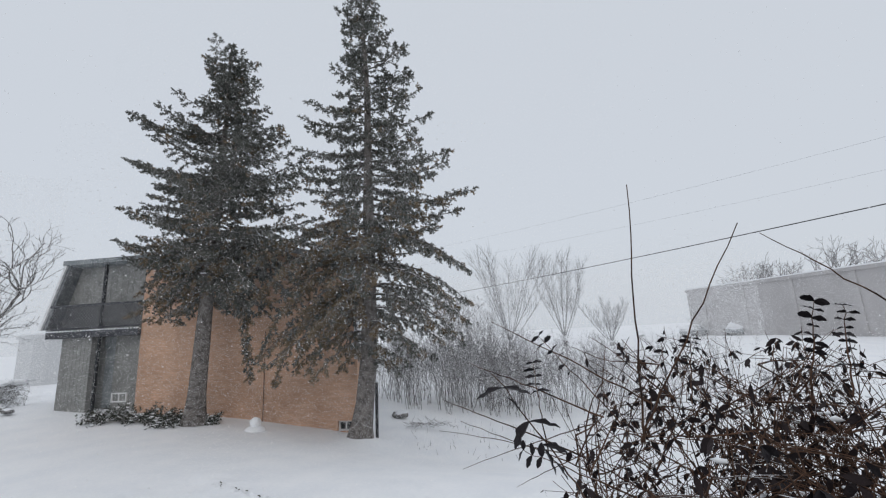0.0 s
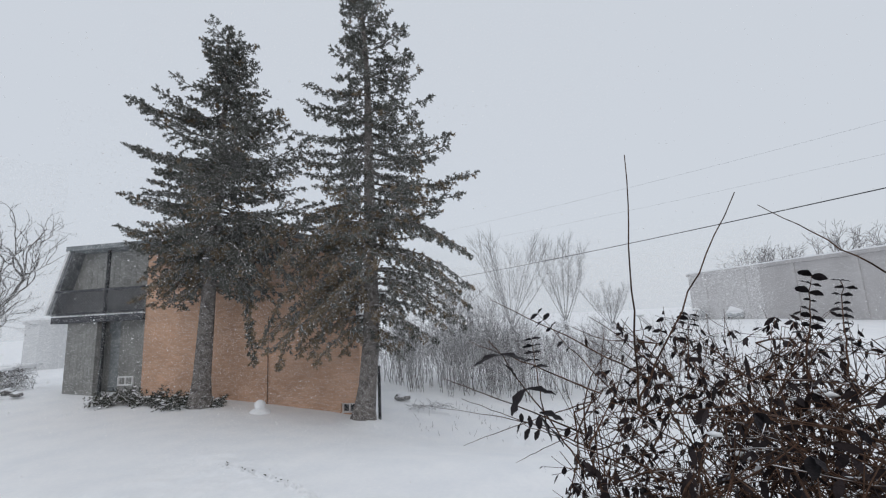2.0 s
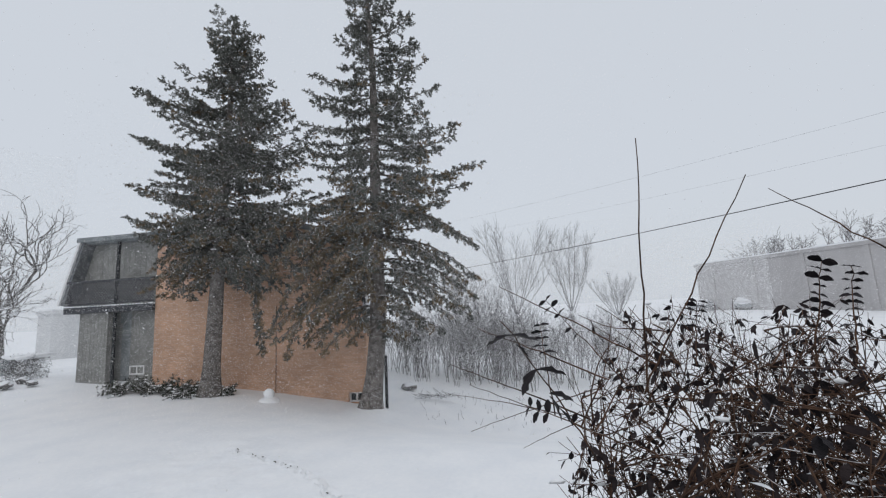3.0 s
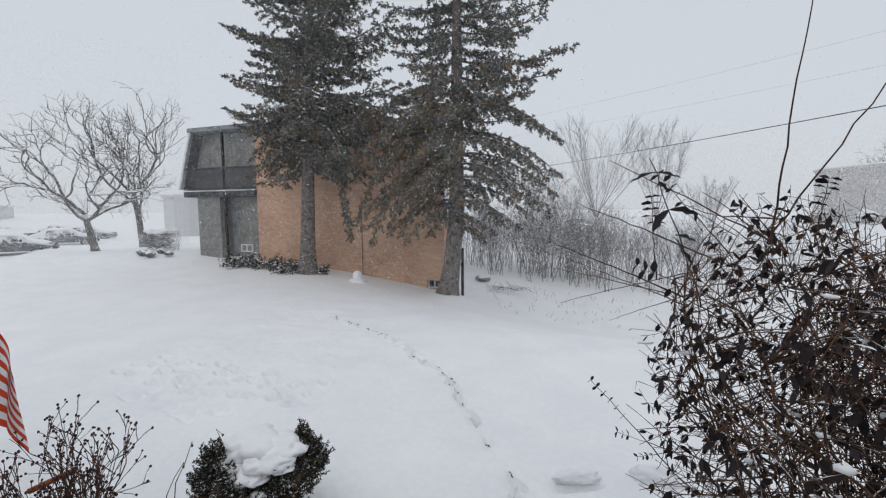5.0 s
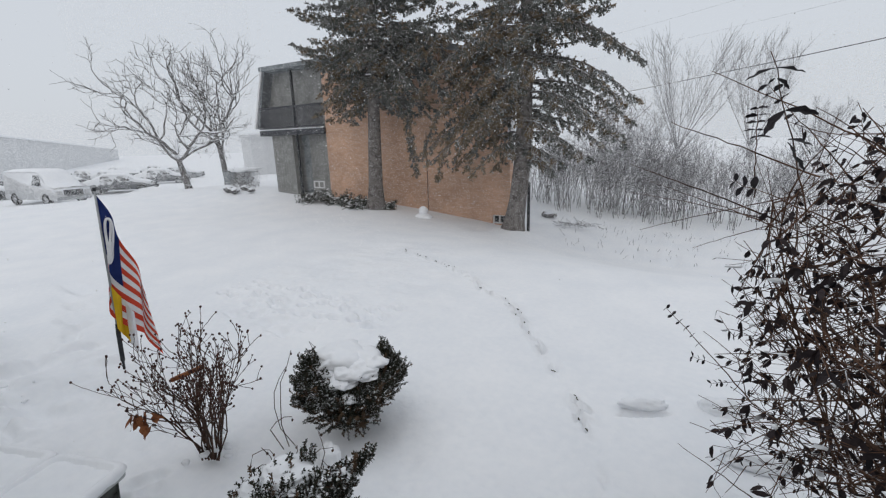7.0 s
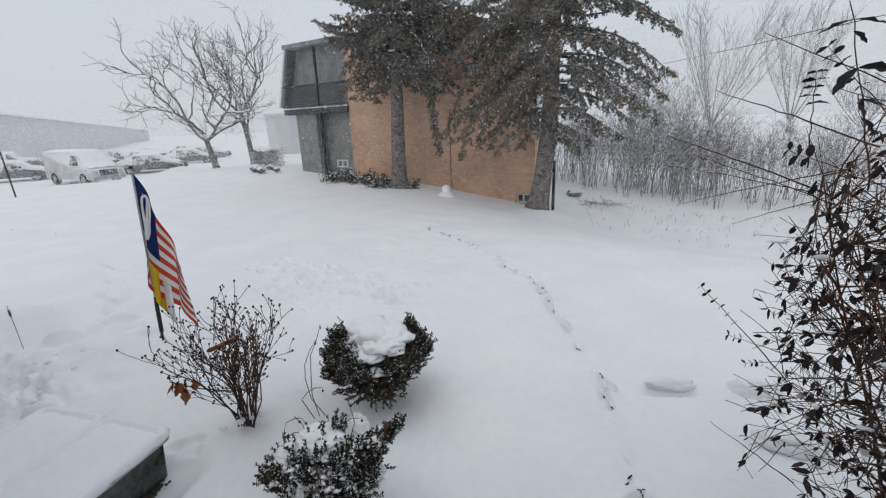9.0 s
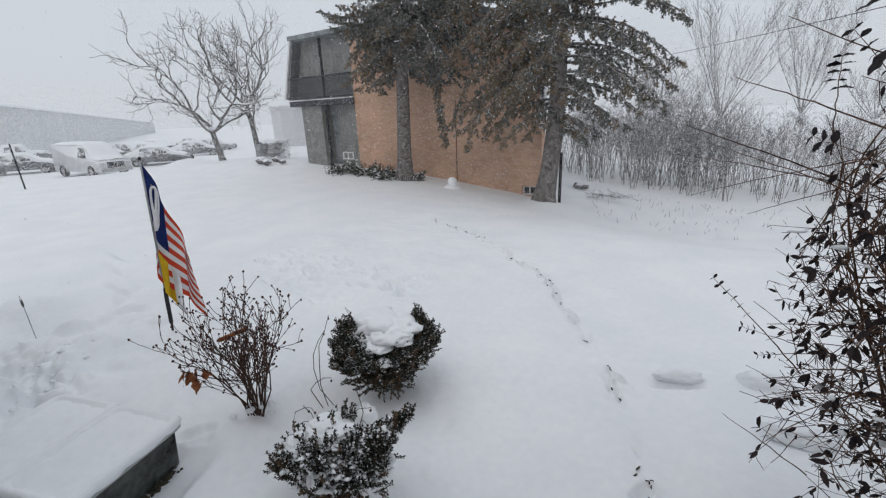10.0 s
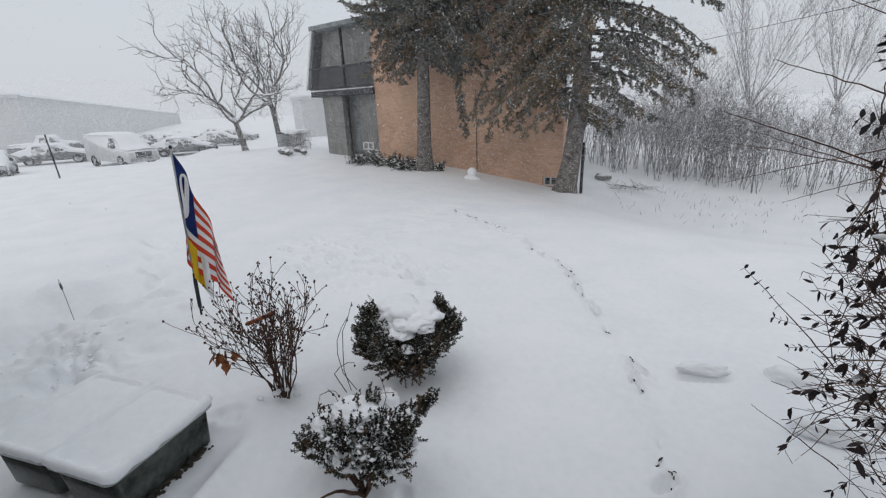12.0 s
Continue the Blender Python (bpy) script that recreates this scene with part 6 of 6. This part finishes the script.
def falling_snow():
    """Airborne flakes, sparse and small near the porch, thicker far off; bands fitted to the view imitate haze."""
    rng = np.random.default_rng(5)
    eye = np.array([0.35, 0.0, 2.1])
    sets = []
    # each haze band: count, near and far reach, flake size, bearings, how steeply its top rises
    haze_bands = ((4200, 2.5, 10.5, 0.007, 0.017, -38, 92, 0.8), (190000, 9.0, 15.0, 0.0065, 0.0095, -24, 20, 0.14), (120000, 15.5, 30.0, 0.0155, 0.031, -24, 25, 0.11), (100000, 15.5, 27.0, 0.012, 0.022, 55, 72, 0.30),
               (72000, 7.6, 10.6, 0.007, 0.0095, 10, 56, 0.42), (60000, 15.5, 30.0, 0.012, 0.024, 72, 92, 0.06), (150000, 32.0, 62.0, 0.02, 0.032, -38, 14, 0.13), (230000, 31.0, 58.0, 0.014, 0.023, 53, 92, 0.055),
               (110000, 5.0, 10.4, 0.004, 0.0075, -12, 52, 0.95), (60000, 11.5, 16.5, 0.010, 0.015, -25, 16, 0.17),
               (1000, 5.5, 11.0, 0.018, 0.032, -20, 62, 0.6))
    for n, r0, r1, s0, s1, az0, az1, rise in haze_bands:
        az = np.radians(rng.uniform(az0, az1, n))
        r = np.sqrt(rng.uniform(r0 * r0, r1 * r1, n))
        x, y = eye[0] - r * np.sin(az), eye[1] + r * np.cos(az)
        low = ground_base(x, y) + 0.03
        z = low + rng.uniform(0, 1, n) ** 1.1 * (2.4 - low + r * rise)
        size = s0 + (s1 - s0) * (r - r0) / (r1 - r0)
        sets.append(np.stack([x, y, z, size * rng.uniform(0.7, 1.3, n)], -1))
    p = np.concatenate(sets)
    n = len(p)
    a = rng.normal(size=(n, 3))
    a /= np.linalg.norm(a, axis=1)[:, None]
    b = np.cross(a, rng.normal(size=(n, 3)))
    b /= np.linalg.norm(b, axis=1)[:, None]
    s = p[:, 3:4]
    v = np.stack([p[:, :3] + a * s * 0.6, p[:, :3] - a * s * 0.4 + b * s * 0.55, p[:, :3] - a * s * 0.4 - b * s * 0.55], 1).reshape(-1, 3)
    me = bpy.data.meshes.new("falling_snow")
    me.vertices.add(n * 3)
    me.vertices.foreach_set("co", v.ravel())
    me.loops.add(n * 3)
    me.loops.foreach_set("vertex_index", np.arange(n * 3, dtype=np.int32))
    me.polygons.add(n)
    me.polygons.foreach_set("loop_start", np.arange(0, n * 3, 3, dtype=np.int32))
    me.update(calc_edges=True)
    me.materials.append(M_flake)
    tagged(new("falling_snow", me), "snowflakes in bands across the camera's view, standing in for haze", "snowflakes", kind="stuff")


falling_snow()
